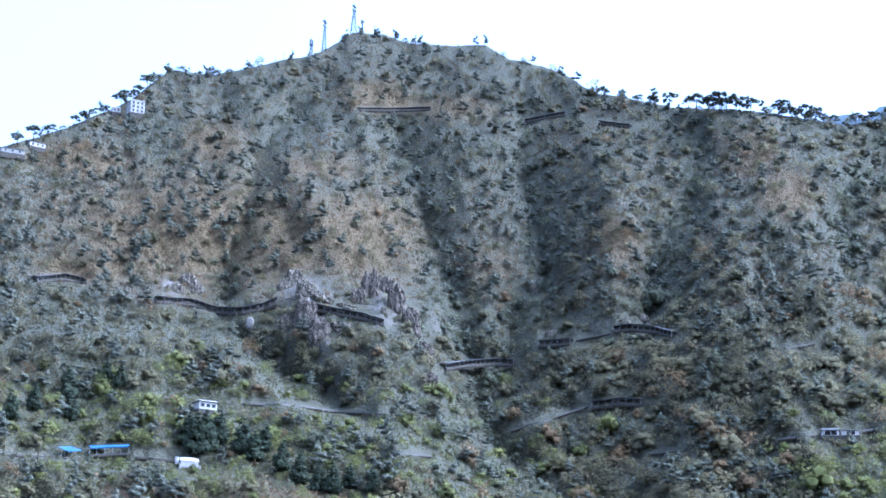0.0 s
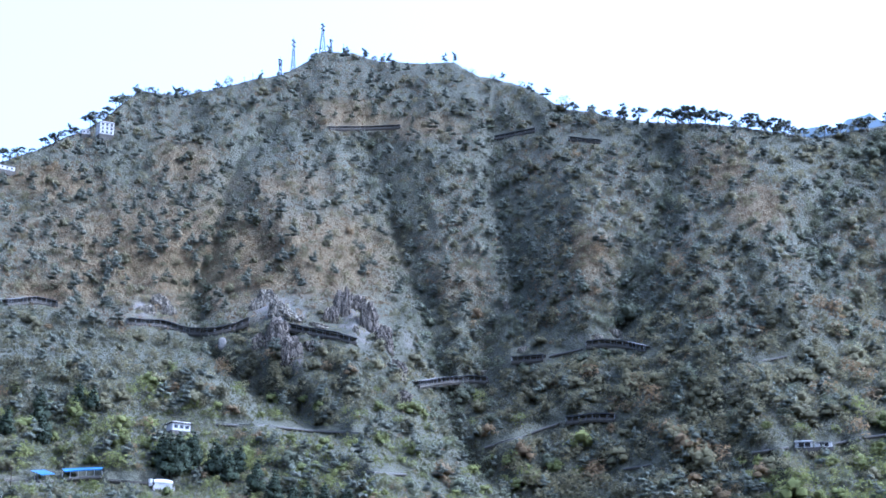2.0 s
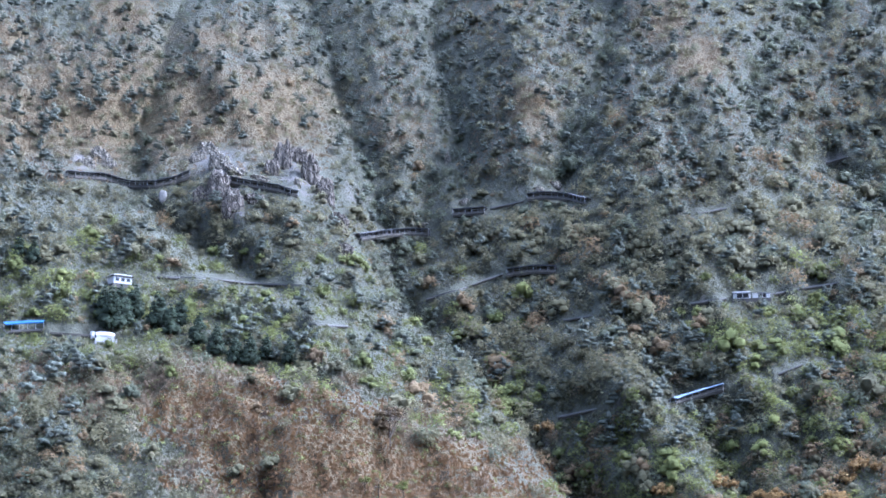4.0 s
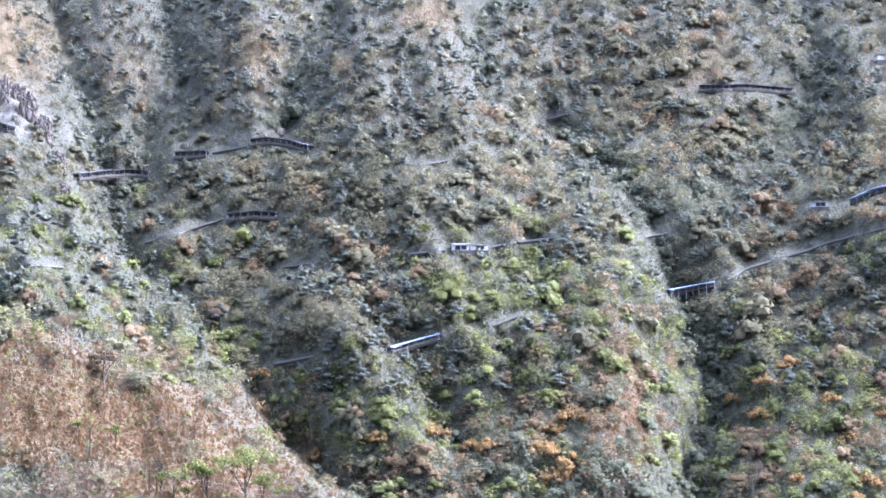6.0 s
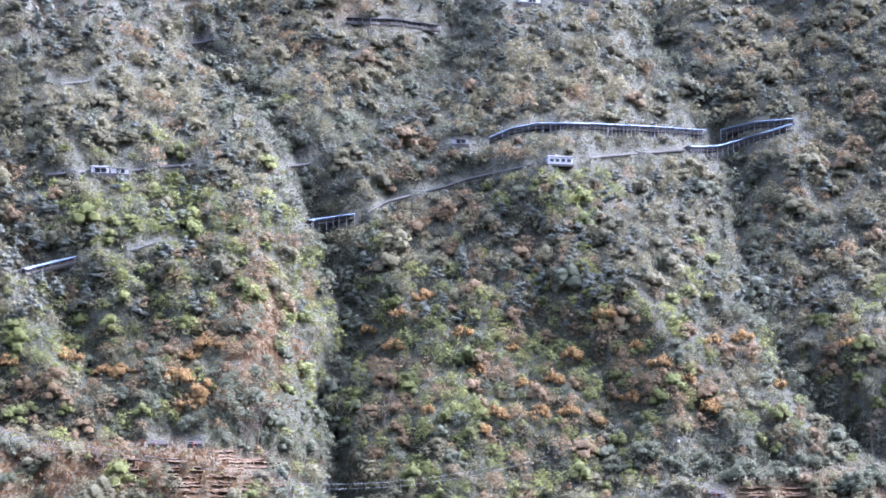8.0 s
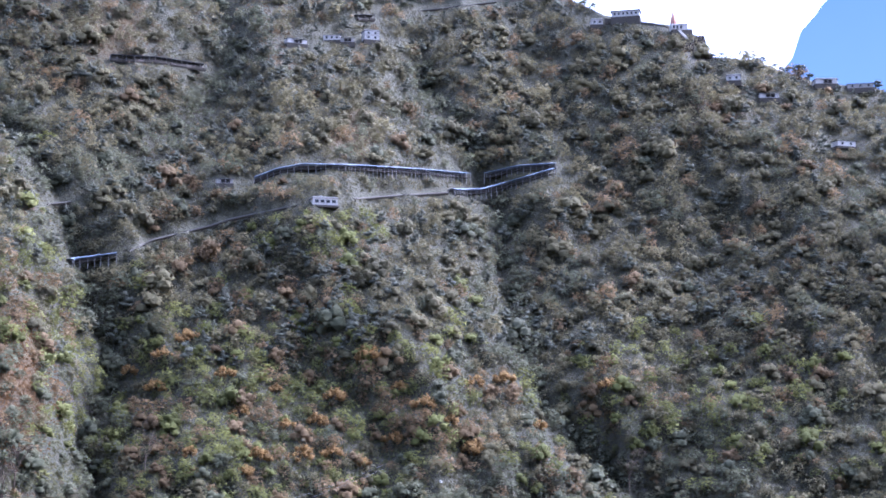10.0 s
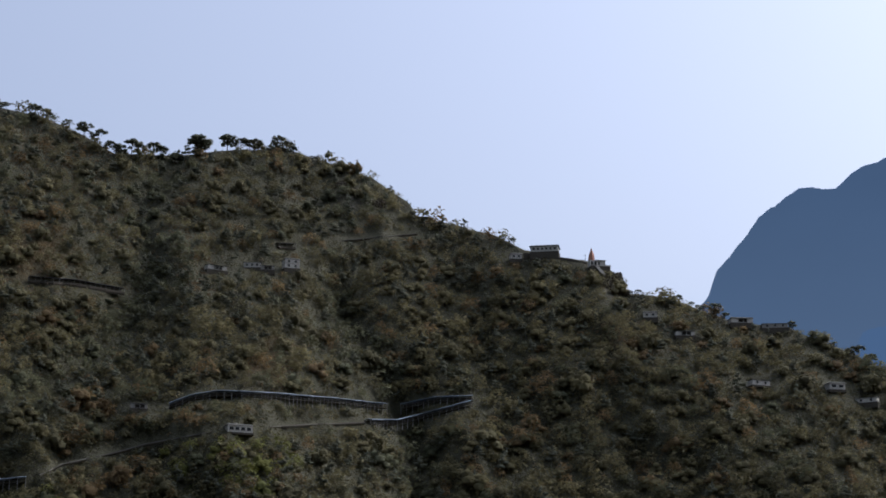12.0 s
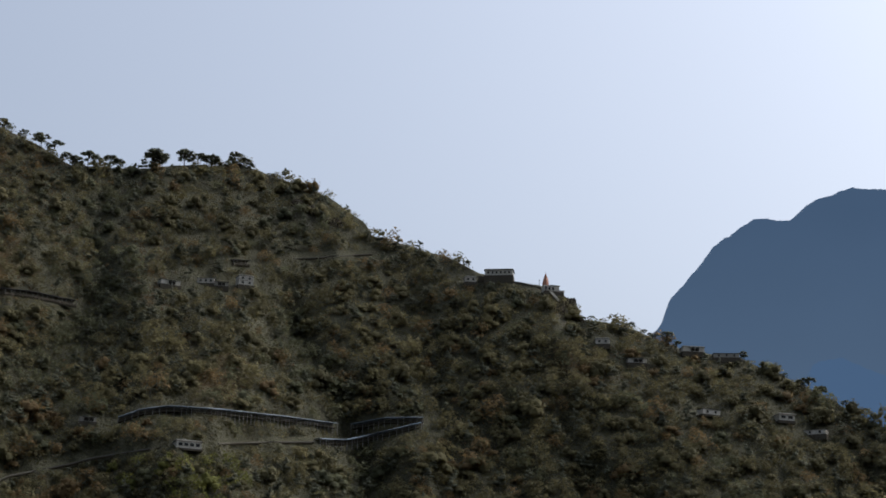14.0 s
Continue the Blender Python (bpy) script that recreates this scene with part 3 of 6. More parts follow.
def broad_crown(rng, leaves=120, lobes=5, leaf=0.125, tall=1.5, dense=False):
    """Crown of unit radius on the ground: lobes of foliage piled up to a rounded top, clothed in leaf sprays."""
    pieces = []
    for n in range(lobes):
        q = (n + 0.5) / lobes
        a = n * 2.4 + rng.uniform(-0.5, 0.5)
        d = 0.55 * math.sqrt(1 - q) * rng.uniform(0.7, 1.15) if lobes > 1 else 0
        s = rng.uniform(0.38, 0.58) if lobes > 1 else 0.8
        at = np.array([math.cos(a) * d, math.sin(a) * d, tall * (0.22 + 0.62 * q) + rng.uniform(-0.1, 0.1) if lobes > 1 else 0.4])
        if dense:
            pieces.append(blob_shape(rng, ICO0, s * 0.68, s * 0.6, at, 0.2))
        k = max(4, leaves // lobes)
        d3 = rng.normal(size=(k, 3))
        d3[:, 2] = np.abs(d3[:, 2]) * 1.1 - 0.45
        d3 /= np.linalg.norm(d3, axis=1, keepdims=True)
        c = at + d3 * [s, s, s * 0.9] * rng.uniform(0.78 if dense else 0.6, 1.1, (k, 1))
        v, f = sprays(c, d3, leaf if lobes > 1 else leaf * 1.8, rng)
        out = np.repeat(d3, 3, 0) + [0, 0, 0.25]
        pieces.append((v, f, out / np.linalg.norm(out, axis=1, keepdims=True)))
    return join_arrays(pieces)


def trunk_shape(h, r, lean=0.0, n=5):
    a = np.arange(n) * 2 * math.pi / n
    ring = np.stack([np.cos(a), np.sin(a), a * 0], 1)
    v = np.concatenate([ring * [r, r, 0], ring * [r * 0.45, r * 0.45, 0] + [lean, 0, h]])
    k = np.arange(n)
    f = np.concatenate([np.stack([k, (k + 1) % n, n + (k + 1) % n], 1), np.stack([k, n + (k + 1) % n, n + k], 1)])
    return v, f


def pine_crown(rng, leaves=96):
    """Pine of unit height: bare lower stem, an open rounded crown of needle clumps."""
    parts = []
    for n in range(6):
        z = 0.42 + 0.1 * n + rng.uniform(-0.03, 0.03)
        w = 0.30 * (1.1 - 0.75 * (n / 5) ** 1.6)
        a = rng.uniform(0, 6.28)
        at = np.array([math.cos(a) * w * 0.6, math.sin(a) * w * 0.6, z])
        parts.append(blob_shape(rng, ICO0, w * 0.6, 0.07, at, 0.2))
        k = leaves // 6
        d3 = rng.normal(size=(k, 3))
        d3 /= np.linalg.norm(d3, axis=1, keepdims=True)
        c = at + d3 * [w * 0.9, w * 0.9, 0.095] * rng.uniform(0.4, 1.1, (k, 1))
        nn = d3 * [0.6, 0.6, 1] + rng.normal(size=(k, 3)) * 0.5
        nn /= np.linalg.norm(nn, axis=1, keepdims=True)
        parts.append(leaf_quads(c, nn, 0.045, rng))
    return join_arrays(parts)


def slope_normal(p):
    """Which way the hillside faces, over some tens of metres round each place."""
    az = np.degrees(np.arctan2(p[:, 0], p[:, 1]))
    el = np.degrees(np.arctan2(p[:, 2] - EYE.z, np.hypot(p[:, 0], p[:, 1])))
    across = hill(az + 0.6, el) - hill(az - 0.6, el)
    upward = hill(az, el + 0.5) - hill(az, el - 0.7)
    n = np.cross(across, upward)
    return n / (np.linalg.norm(n, axis=1, keepdims=True) + 1e-9)


def wood(name, places, sizes, protos, mat, label, category, squash=None, tones=None):
    """Many trees nobody could count, as one piece of woodland."""
    rng = np.random.RandomState(len(places))
    vs, fs, tone, out, o = [], [], [], [], 0
    kind = rng.randint(0, len(protos), len(places))
    if tones is None:
        tones = rng.uniform(0, 1, len(places))
    slope = slope_normal(places)
    for p, s, k, own, lie in zip(places, sizes, kind, tones, slope):
        v, f, d = protos[k]
        a = rng.uniform(0, 6.28)
        c, sn = math.cos(a), math.sin(a)
        h = s * rng.uniform(0.8, 1.2) * (squash or 1.0)
        q = np.stack([(v[:, 0] * c - v[:, 1] * sn) * s, (v[:, 0] * sn + v[:, 1] * c) * s, v[:, 2] * h], 1) + p
        vs.append(q)
        out.append(np.stack([d[:, 0] * c - d[:, 1] * sn, d[:, 0] * sn + d[:, 1] * c, d[:, 2]], 1) * 0.7 + lie * 0.9)
        fs.append(f + o)
        tone.append(np.full(len(v), own))
        o += len(v)
    me = raw_mesh(name, np.concatenate(vs), np.concatenate(fs), mat, False, {"tone": ("FLOAT", np.concatenate(tone)), "outward": ("FLOAT_VECTOR", np.concatenate(out))})
    return tagged(new(name, me), label, category, kind="stuff")


def turf(name, az, el, size, mat, label, tones, blades=4):
    """Grass and low growth over the slope, too much to count: a few blades' worth of tuft at each place."""
    rng = np.random.RandomState(len(az))
    p = hill(az, el)
    lie = slope_normal(p)
    n = len(az)
    s = np.repeat(size, blades)[:, None]
    c = np.repeat(p, blades, 0) + rng.normal(size=(n * blades, 3)) * s * [0.8, 0.8, 0.15] + np.array([0, 0, 0.2]) * s
    a = rng.uniform(-0.9, 0.9, n * blades) - np.repeat(np.radians(az), blades)
    side = np.stack([np.cos(a), np.sin(a), rng.uniform(-0.3, 0.3, n * blades)], 1)
    tip = np.array([0, 0, 1.0]) + rng.normal(size=(n * blades, 3)) * 0.45
    w = s * rng.uniform(0.35, 0.7, (n * blades, 1))
    h = s * rng.uniform(0.5, 1.1, (n * blades, 1))
    v = np.stack([c - side * w, c + side * w, c + tip * h], 1).reshape(-1, 3)
    out = np.repeat(lie, blades, 0) + rng.normal(size=(n * blades, 3)) * 0.2 + [0, 0, 0.2]
    me = raw_mesh(name, v, np.arange(len(v)).reshape(-1, 3), mat, False, {"tone": ("FLOAT", np.repeat(tones, blades * 3)), "outward": ("FLOAT_VECTOR", np.repeat(out, 3, 0))})
    return tagged(new(name, me), label, "grass", kind="stuff")


# lines that trees must leave open (walkways, roofs): filled in as they are laid out below
OPEN_LINES = []
# single trees that stand clear of the woodland: bearing, height angle, half width in degrees
STANDING = []


def scatter(cell_a, cell_e, a0, a1, e0, rng):
    """Jittered directions over the visible hillside."""
    na, ne = int((a1 - a0) / cell_a), int((22.4 - e0) / cell_e)
    i, j = np.meshgrid(np.arange(na), np.arange(ne), indexing="ij")
    az = a0 + (i + rng.uniform(0, 1, i.shape)) * cell_a
    el = e0 + (j + rng.uniform(0, 1, i.shape)) * cell_e
    az, el = az.ravel(), el.ravel()
    ok = el < np.interp(az, [c[0] for c in CREST], [c[1] for c in CREST]) - 0.02
    return az[ok], el[ok]


def room_under_lines(az, el, tall_deg, wide_deg):
    """How far a crown must shrink (0 to 1) so as not to stand in front of a line that stays open."""
    top = np.full(len(az), 99.0)
    for line in OPEN_LINES:
        for (a0, e0), (a1, e1) in zip(line, line[1:]):
            if a1 < a0:
                a0, e0, a1, e1 = a1, e1, a0, e0
            inside = (az > a0 - wide_deg) & (az < a1 + wide_deg)
            e = np.interp(az, [a0, a1], [e0, e1])
            top = np.where(inside & (el < e + 0.12), np.minimum(top, e - 0.02), top)
    for a, e, w in STANDING:
        top = np.where((np.abs(az - a) < w) & (el < e + 0.1), np.minimum(top, e + 0.12), top)
    fit = np.clip((top - el) / tall_deg, 0, 1)
    return np.where(fit < 0.3, 0.0, fit)


# ================= covered walkways and trails =================
def at(az, el, forward=0.0):
    """A point on the hillside in a direction, brought a little towards the viewer."""
    p = Vector([float(c) for c in hill(az, el)])
    d = Vector((p.x, p.y, 0)).normalized()
    return Vector((p.x, p.y, EYE.z + (math.hypot(p.x, p.y) - forward) * math.tan(radians(el)))) - d * forward


def smooth_line(line, step, forward):
    """Even steps along a line over the hillside, without its small roughness."""
    pts = []
    n = 0
    for (a0, e0), (a1, e1) in zip(line, line[1:]):
        k = max(2, int(abs(a1 - a0) / 0.08))
        for i in range(k):
            pts.append((a0 + (a1 - a0) * i / k, e0 + (e1 - e0) * i / k))
    pts.append(line[-1])
    a = np.array(pts)
    p = hill(a[:, 0], a[:, 1])
    r = np.hypot(p[:, 0], p[:, 1])
    k = min(len(r) // 2 * 2 + 1, 25)
    pad = np.concatenate([np.full(k // 2, r[0]), r, np.full(k // 2, r[-1])])
    rs = np.convolve(pad, np.ones(k) / k, "valid")
    rs = np.minimum(rs, r + 2) - forward
    v = [Vector((q * math.sin(radians(b)), q * math.cos(radians(b)), EYE.z + q * math.tan(radians(e)))) for q, (b, e) in zip(rs, pts)]
    out, left = [v[0]], step
    for s, t in zip(v, v[1:]):
        d = (t - s).length
        while left <= d:
            out.append(s + (t - s) * (left / d))
            left += step
        left -= d
    return out


def strip(line, profile):
    """A bmesh swept along a line: profile points are (towards the viewer, up)."""
    bm = bmesh.new()
    rings = []
    for i, p in enumerate(line):
        t = (line[min(i + 1, len(line) - 1)] - line[max(i - 1, 0)])
        t.z = 0
        t.normalize()
        out = Vector((t.y, -t.x, 0))
        if out.dot(Vector((p.x, p.y, 0))) > 0:
            out = -out
        rings.append([bm.verts.new(p + out * a + Vector((0, 0, b))) for a, b in profile])
    k = len(profile)
    for r0, r1 in zip(rings, rings[1:]):
        for j in range(k):
            bm.faces.new((r0[j], r0[(j + 1) % k], r1[(j + 1) % k], r1[j]))
    bm.faces.new(rings[0])
    bm.faces.new(rings[-1][::-1])
    bmesh.ops.recalc_face_normals(bm, faces=bm.faces[:])
    return bm


POST = {}


def post_mesh(h, mat, w=0.3):
    key = (round(h, 1), mat.name, w)
    if key not in POST:
        bm = box_bm(w, w, key[0], 0.03, (0, 0, key[0] / 2))
        me = bpy.data.meshes.new("post")
        bm.to_mesh(me)
        bm.free()
        me.materials.append(mat)
        POST[key] = me
    return POST[key]


def covered_walkway(line, label, roof=GREYROOF, wide=4.6, tall=3.0, wall=0.7, stilts=False, bay=4.2, post_mat=PALEWALL, masts=False):
    """A hillside footpath under a sheet roof on posts, with a retaining wall or stilts below."""
    OPEN_LINES.append(line)
    pts = smooth_line(line, bay, 2.5)
    base = new("covered_walkway")
    base.location = pts[0]
    pts = [p - pts[0] for p in pts]
    tagged(base, label, "walkway", "covered walkways on the hillside")
    origin = Vector(base.location)
    world_pts = [p + origin for p in pts]

    def put(name, profile, mat, lab=""):
        bm = strip(world_pts, profile)
        bmesh.ops.translate(bm, verts=bm.verts[:], vec=-origin)
        return part(name, bm, mat, base, lab)
    h = wide / 2
    rise = 0.3 if roof is GREYROOF else 0.75
    put("roof", [(-h - 0.4, tall + 0.1), (0.2, tall + 0.1 + rise), (h + 0.5, tall + 0.1), (h + 0.5, tall - 0.06), (0.2, tall - 0.06 + rise), (-h - 0.4, tall - 0.06)], roof, "sheet roof")
    put("fascia", [(h + 0.42, tall + 0.12), (h + 0.56, tall + 0.12), (h + 0.56, tall - 0.25), (h + 0.42, tall - 0.25)], STEEL if roof is GREYROOF else BLUEROOF)
    put("deck", [(-h, 0.0), (h - 0.2, 0.0), (h - 0.2, -0.3), (-h, -0.3)], STONEWALL)
    put("railing", [(h - 0.15, 0.4), (h + 0.02, 0.4), (h + 0.02, -0.25), (h - 0.15, -0.25)] if not stilts else [(h - 0.12, 1.05), (h - 0.02, 1.05), (h - 0.02, 0.85), (h - 0.12, 0.85)], STONEWALL if not stilts else STEEL)
    # wall added behind the posts to keep the space under the roof dark
    put("shade_backing", [(-h - 0.1, tall - 0.2), (-h - 0.1, -0.35), (-h - 1.2, -0.35), (-h - 0.7, tall - 0.2)], STONEWALL)
    if not stilts:
        put("retaining_wall", [(h - 0.05, -0.35), (h + 0.05, -wall), (h - 0.6, -wall - 1.2), (h - 1.2, -wall - 1.2), (h - 1.0, -0.35)], STONEWALL)
    me = post_mesh(tall, post_mat)
    leg = post_mesh(4.5, post_mat, 0.3)
    for i, p in enumerate(pts):
        t = (pts[min(i + 1, len(pts) - 1)] - pts[max(i - 1, 0)])
        out = Vector((t.y, -t.x, 0)).normalized()
        if out.dot(Vector((p.x + base.location.x, p.y + base.location.y, 0))) > 0:
            out = -out
        turn = Matrix.Rotation(math.atan2(t.y, t.x), 4, "Z")
        share("post", me, base, Matrix.Translation(p + out * (h - 0.25)) @ turn)
        if i % 2 == 0:
            share("post", me, base, Matrix.Translation(p - out * (h - 0.25)) @ turn)
        if stilts:
            share("stilt", leg, base, Matrix.Translation(p + out * (h - 0.3) - Vector((0, 0, 4.7))) @ turn)
        if masts and i % 9 == 4:
            share("mast", post_mesh(7.0, STEEL, 0.18), base, Matrix.Translation(p - out * (h + 0.1)))
    return base


def trail(line, label, wide=2.0, parapet=0.3, stone=PALEPATH):
    """An open paved trail cut into the slope, with a parapet and a low wall beneath."""
    OPEN_LINES.append(line)
    pts = smooth_line(line, 3.0, 1.5)
    base = new("trail")
    base.location = pts[0]
    tagged(base, label, "trail", "open trails on the hillside")
    o = Vector(base.location)
    h = wide / 2
    for name, prof, mat in (("paving", [(-h, 0), (h, 0), (h, -0.3), (-h, -0.3)], stone),
                            ("parapet", [(h - 0.3, parapet), (h, parapet), (h, 0.003), (h - 0.3, 0.003)], stone),
                            ("retaining_wall", [(h - 0.1, -0.3), (h - 0.05, -0.6), (h - 0.9, -1.5), (h - 0.9, -0.3)], STONEWALL)):
        bm = strip(pts, prof)
        bmesh.ops.translate(bm, verts=bm.verts[:], vec=-o)
        part(name, bm, mat, base)
    return base


GREY_LABEL = "grey roofed pilgrim walkway on concrete posts along the cliff"
BLUE_LABEL = "blue sheet-roofed walkway on tall posts across the wooded slope"
covered_walkway([(-12.11, 14.46), (-11.3, 14.58), (-10.56, 14.47)], GREY_LABEL)
covered_walkway([(-8.54, 14.08), (-7.54, 14.06), (-6.7, 13.86), (-5.94, 13.87), (-5.28, 14.05), (-4.83, 14.25)], GREY_LABEL)
covered_walkway([(-3.9, 14.08), (-3.08, 13.94), (-2.23, 13.82), (-1.69, 13.64)], GREY_LABEL)
covered_walkway([(0.08, 12.44), (0.83, 12.55), (1.67, 12.6), (2.35, 12.55)], "grey roofed walkway on posts across the dark ravine")
covered_walkway([(2.93, 13.13), (4.02, 13.2)], GREY_LABEL)
covered_walkway([(5.15, 13.55), (5.7, 13.61), (6.37, 13.54), (6.99, 13.39)], GREY_LABEL)
covered_walkway([(4.52, 11.36), (5.35, 11.46), (6.11, 11.42)], GREY_LABEL)
covered_walkway([(-2.67, 19.9), (-1.54, 19.92), (-0.32, 19.98)], "small roofed walkway high under the peak", wide=3.0, tall=1.7)
covered_walkway([(2.47, 19.63), (3.86, 19.88)], "small roofed walkway high under the ridge", wide=3.4, tall=2.1)
covered_walkway([(4.76, 19.58), (5.85, 19.45)], "small roofed walkway high under the ridge", wide=3.4, tall=2.1)
covered_walkway([(9.29, 7.55), (10.15, 7.78), (10.98, 7.98)], BLUE_LABEL, BLUEROOF, wide=3.6, tall=1.9)
covered_walkway([(17.49, 9.1), (18.92, 9.3)], BLUE_LABEL, BLUEROOF, tall=2.3, stilts=True)
covered_walkway([(22.83, 11.5), (23.49, 11.76), (24.25, 11.9), (25.84, 11.87), (27.68, 11.75), (29.27, 11.6)], "long blue sheet-roofed walkway with lamp masts", BLUEROOF, tall=2.8, stilts=True, masts=True)
covered_walkway([(29.69, 11.6), (30.69, 11.8), (31.86, 11.84)], BLUE_LABEL, BLUEROOF, tall=3.0, stilts=True)
covered_walkway([(28.68, 11.15), (29.51, 11.14), (30.35, 11.33), (31.19, 11.56), (31.86, 11.74)], BLUE_LABEL, BLUEROOF, tall=2.8, stilts=True)
covered_walkway([(18.57, 14.97), (19.91, 14.94), (21.4, 14.75)], "dark roofed walkway with close posts under the cliff", GREYROOF)
covered_walkway([(25.87, 16.24), (26.52, 16.21)], "short roofed walkway above the hill colony", GREYROOF)
for line in ([(2.11, 10.67), (3.19, 10.98), (3.85, 11.22), (4.5, 11.42)], [(-5.82, 11.27), (-4.32, 11.26), (-3.17, 11.14), (-1.48, 11.07)], [(-1.29, 9.94), (-0.21, 9.91)], [(9.92, 10.4), (11.05, 10.53)],
             [(12.2, 10.57), (12.82, 10.68), (14.32, 10.84)], [(6.16, 10.01), (7.15, 10.14)], [(10.16, 12.99), (11.15, 13.13)], [(12.31, 8.29), (13.14, 8.58)], [(5.95, 7.21), (7.18, 7.44)],
             [(16.81, 10.8), (17.66, 10.9)], [(19.2, 9.49), (19.85, 9.83), (21.5, 10.24), (22.16, 10.45), (24.16, 10.87)], [(25.75, 11.04), (26.84, 11.12), (28.66, 11.2)],
             [(27.72, 16.46), (30.11, 16.7)], [(14.01, 14.27), (14.69, 14.42)], [(4.05, 13.3), (5.1, 13.5)]):
    trail(line, "pale paved trail with a whitewashed parapet on the slope")


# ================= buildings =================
SHADE = surface("painted_shade", (0.02, 0.02, 0.02), (0.05, 0.045, 0.04), 1.0)


def face_viewer(az, turn=0.0):
    """Turn so that local -y looks back at the viewpoint, plus an own turn in degrees."""
    return radians(-az + turn)


def windows_on(base, w, d, z, n, ww, wh, side="front", sill=True):
    """A row of windows: surround, pane and sill, set in the face of a wall."""
    for i in range(n):
        s = (i + 0.5) / n - 0.5
        if side == "front":
            m = Matrix.Translation((s * w * 0.92, -d / 2, z))
        else:
            m = Matrix.Translation((w / 2, s * d * 0.9, z)) @ Matrix.Rotation(math.pi / 2, 4, "Z")
        win = part("window", box_bm(ww + 0.24, 0.16, wh + 0.24, 0.02), WHITEWASH, base)
        win.matrix_basis = m
        pane = part("pane", box_bm(ww, 0.06, wh, 0, (0, -0.08, 0)), DARKGLASS, win, "dark glass pane")
        pane.parent = win
        if sill:
            part("sill", box_bm(ww + 0.5, 0.3, 0.1, 0, (0, -0.16, -wh / 2 - 0.12)), CONCRETE, win)


def building(name, az, el, w, d, storeys, label, turn=0.0, wall=WHITEWASH, roof=CONCRETE, nwin=4, storey=3.1, overhang=0.5, forward=1.2, deep=4.0, tank=False, pitched=False, nside=2, win=(1.3, 1.3), veranda=0.0):
    """A plastered hill house standing on a masonry plinth cut into the slope."""
    p = at(az, el, forward)
    base = new(name)
    base.matrix_basis = Matrix.Translation(p) @ Matrix.Rotation(face_viewer(az, turn), 4, "Z")
    tagged(base, label, "house")
    if az > 20:
        w, d, storey, win = w * 1.2, d * 1.2, storey * 1.15, (win[0] * 1.15, win[1] * 1.15)
    h = storeys * storey
    half = el + 0.35 * math.degrees(h / p.length)
    OPEN_LINES.append([(az - 0.6 * math.degrees(w / p.length), half), (az + 0.6 * math.degrees(w / p.length), half)])
    part("wall", box_bm(w, d, h, 0.05, (0, 0, h / 2)), wall, base)
    part("plinth", box_bm(w + 1.2, d + 1.0, deep, 0.08, (0, 0.1, -deep / 2 - 0.003)), STONEWALL, base)
    if veranda:
        # open front: dark panel for interior shade, behind posts, under a projecting slab
        vw = w * veranda
        part("shade_panel", box_bm(vw, 0.1, h * 0.72, 0, (w * 0.04, -d / 2 - 0.02, h * 0.47)), SHADE, base, "dark panel for the shade of the open front")
        part("porch_slab", box_bm(vw + 1.0, 1.8, 0.16, 0.02, (w * 0.04, -d / 2 - 0.9, h * 0.9)), roof, base)
        n = max(2, int(vw / 2.6))
        for i in range(n + 1):
            share("porch_post", post_mesh(h * 0.9 - 0.1, wall, 0.22), base, Matrix.Translation((w * 0.04 + (i / n - 0.5) * vw, -d / 2 - 1.6, 0.0)))
    for s in range(storeys):
        if veranda and s == 0:
            continue
        z = s * storey + storey * 0.55
        windows_on(base, w, d, z, nwin, win[0], win[1])
        windows_on(base, w, d, z, nside, win[0] * 0.8, win[1], "side")
        if s:
            part("floor_band", box_bm(w + 0.5, d + 0.5, 0.18, 0, (0, 0, s * storey)), CONCRETE, base)
    if pitched:
        bm = bmesh.new()
        o = overhang
        vs = [bm.verts.new(c) for c in ((-w / 2 - o, -d / 2 - o, h), (w / 2 + o, -d / 2 - o, h), (w / 2 + o, d / 2 + o, h + 1.2), (-w / 2 - o, d / 2 + o, h + 1.2),
                                        (-w / 2 - o, -d / 2 - o, h + 0.14), (w / 2 + o, -d / 2 - o, h + 0.14), (w / 2 + o, d / 2 + o, h + 1.34), (-w / 2 - o, d / 2 + o, h + 1.34))]
        for f in ((0, 3, 2, 1), (4, 5, 6, 7), (0, 1, 5, 4), (1, 2, 6, 5), (2, 3, 7, 6), (3, 0, 4, 7)):
            bm.faces.new([vs[i] for i in f])
        part("roof", bm, roof, base)
    else:
        part("roof", box_bm(w + 2 * overhang, d + 2 * overhang, 0.25, 0.03, (0, 0, h + 0.128)), roof, base)
        for sx, sy, x, y in ((w + 0.2, 0.2, 0, -d / 2), (w + 0.2, 0.2, 0, d / 2), (0.2, d - 0.24, -w / 2, 0), (0.2, d - 0.24, w / 2, 0)):
            part("parapet", box_bm(sx, sy, 0.6, 0.02, (x, y, h + 0.56)), wall, base)
    if tank:
        bm = bmesh.new()
        bmesh.ops.create_cone(bm, cap_ends=True, segments=14, radius1=0.9, radius2=0.8, depth=1.8, matrix=Matrix.Translation((-w * 0.1, 0, h + 1.16)))
        part("water_tank", bm, WHITEWASH, base, "white rooftop water tank")
    return base


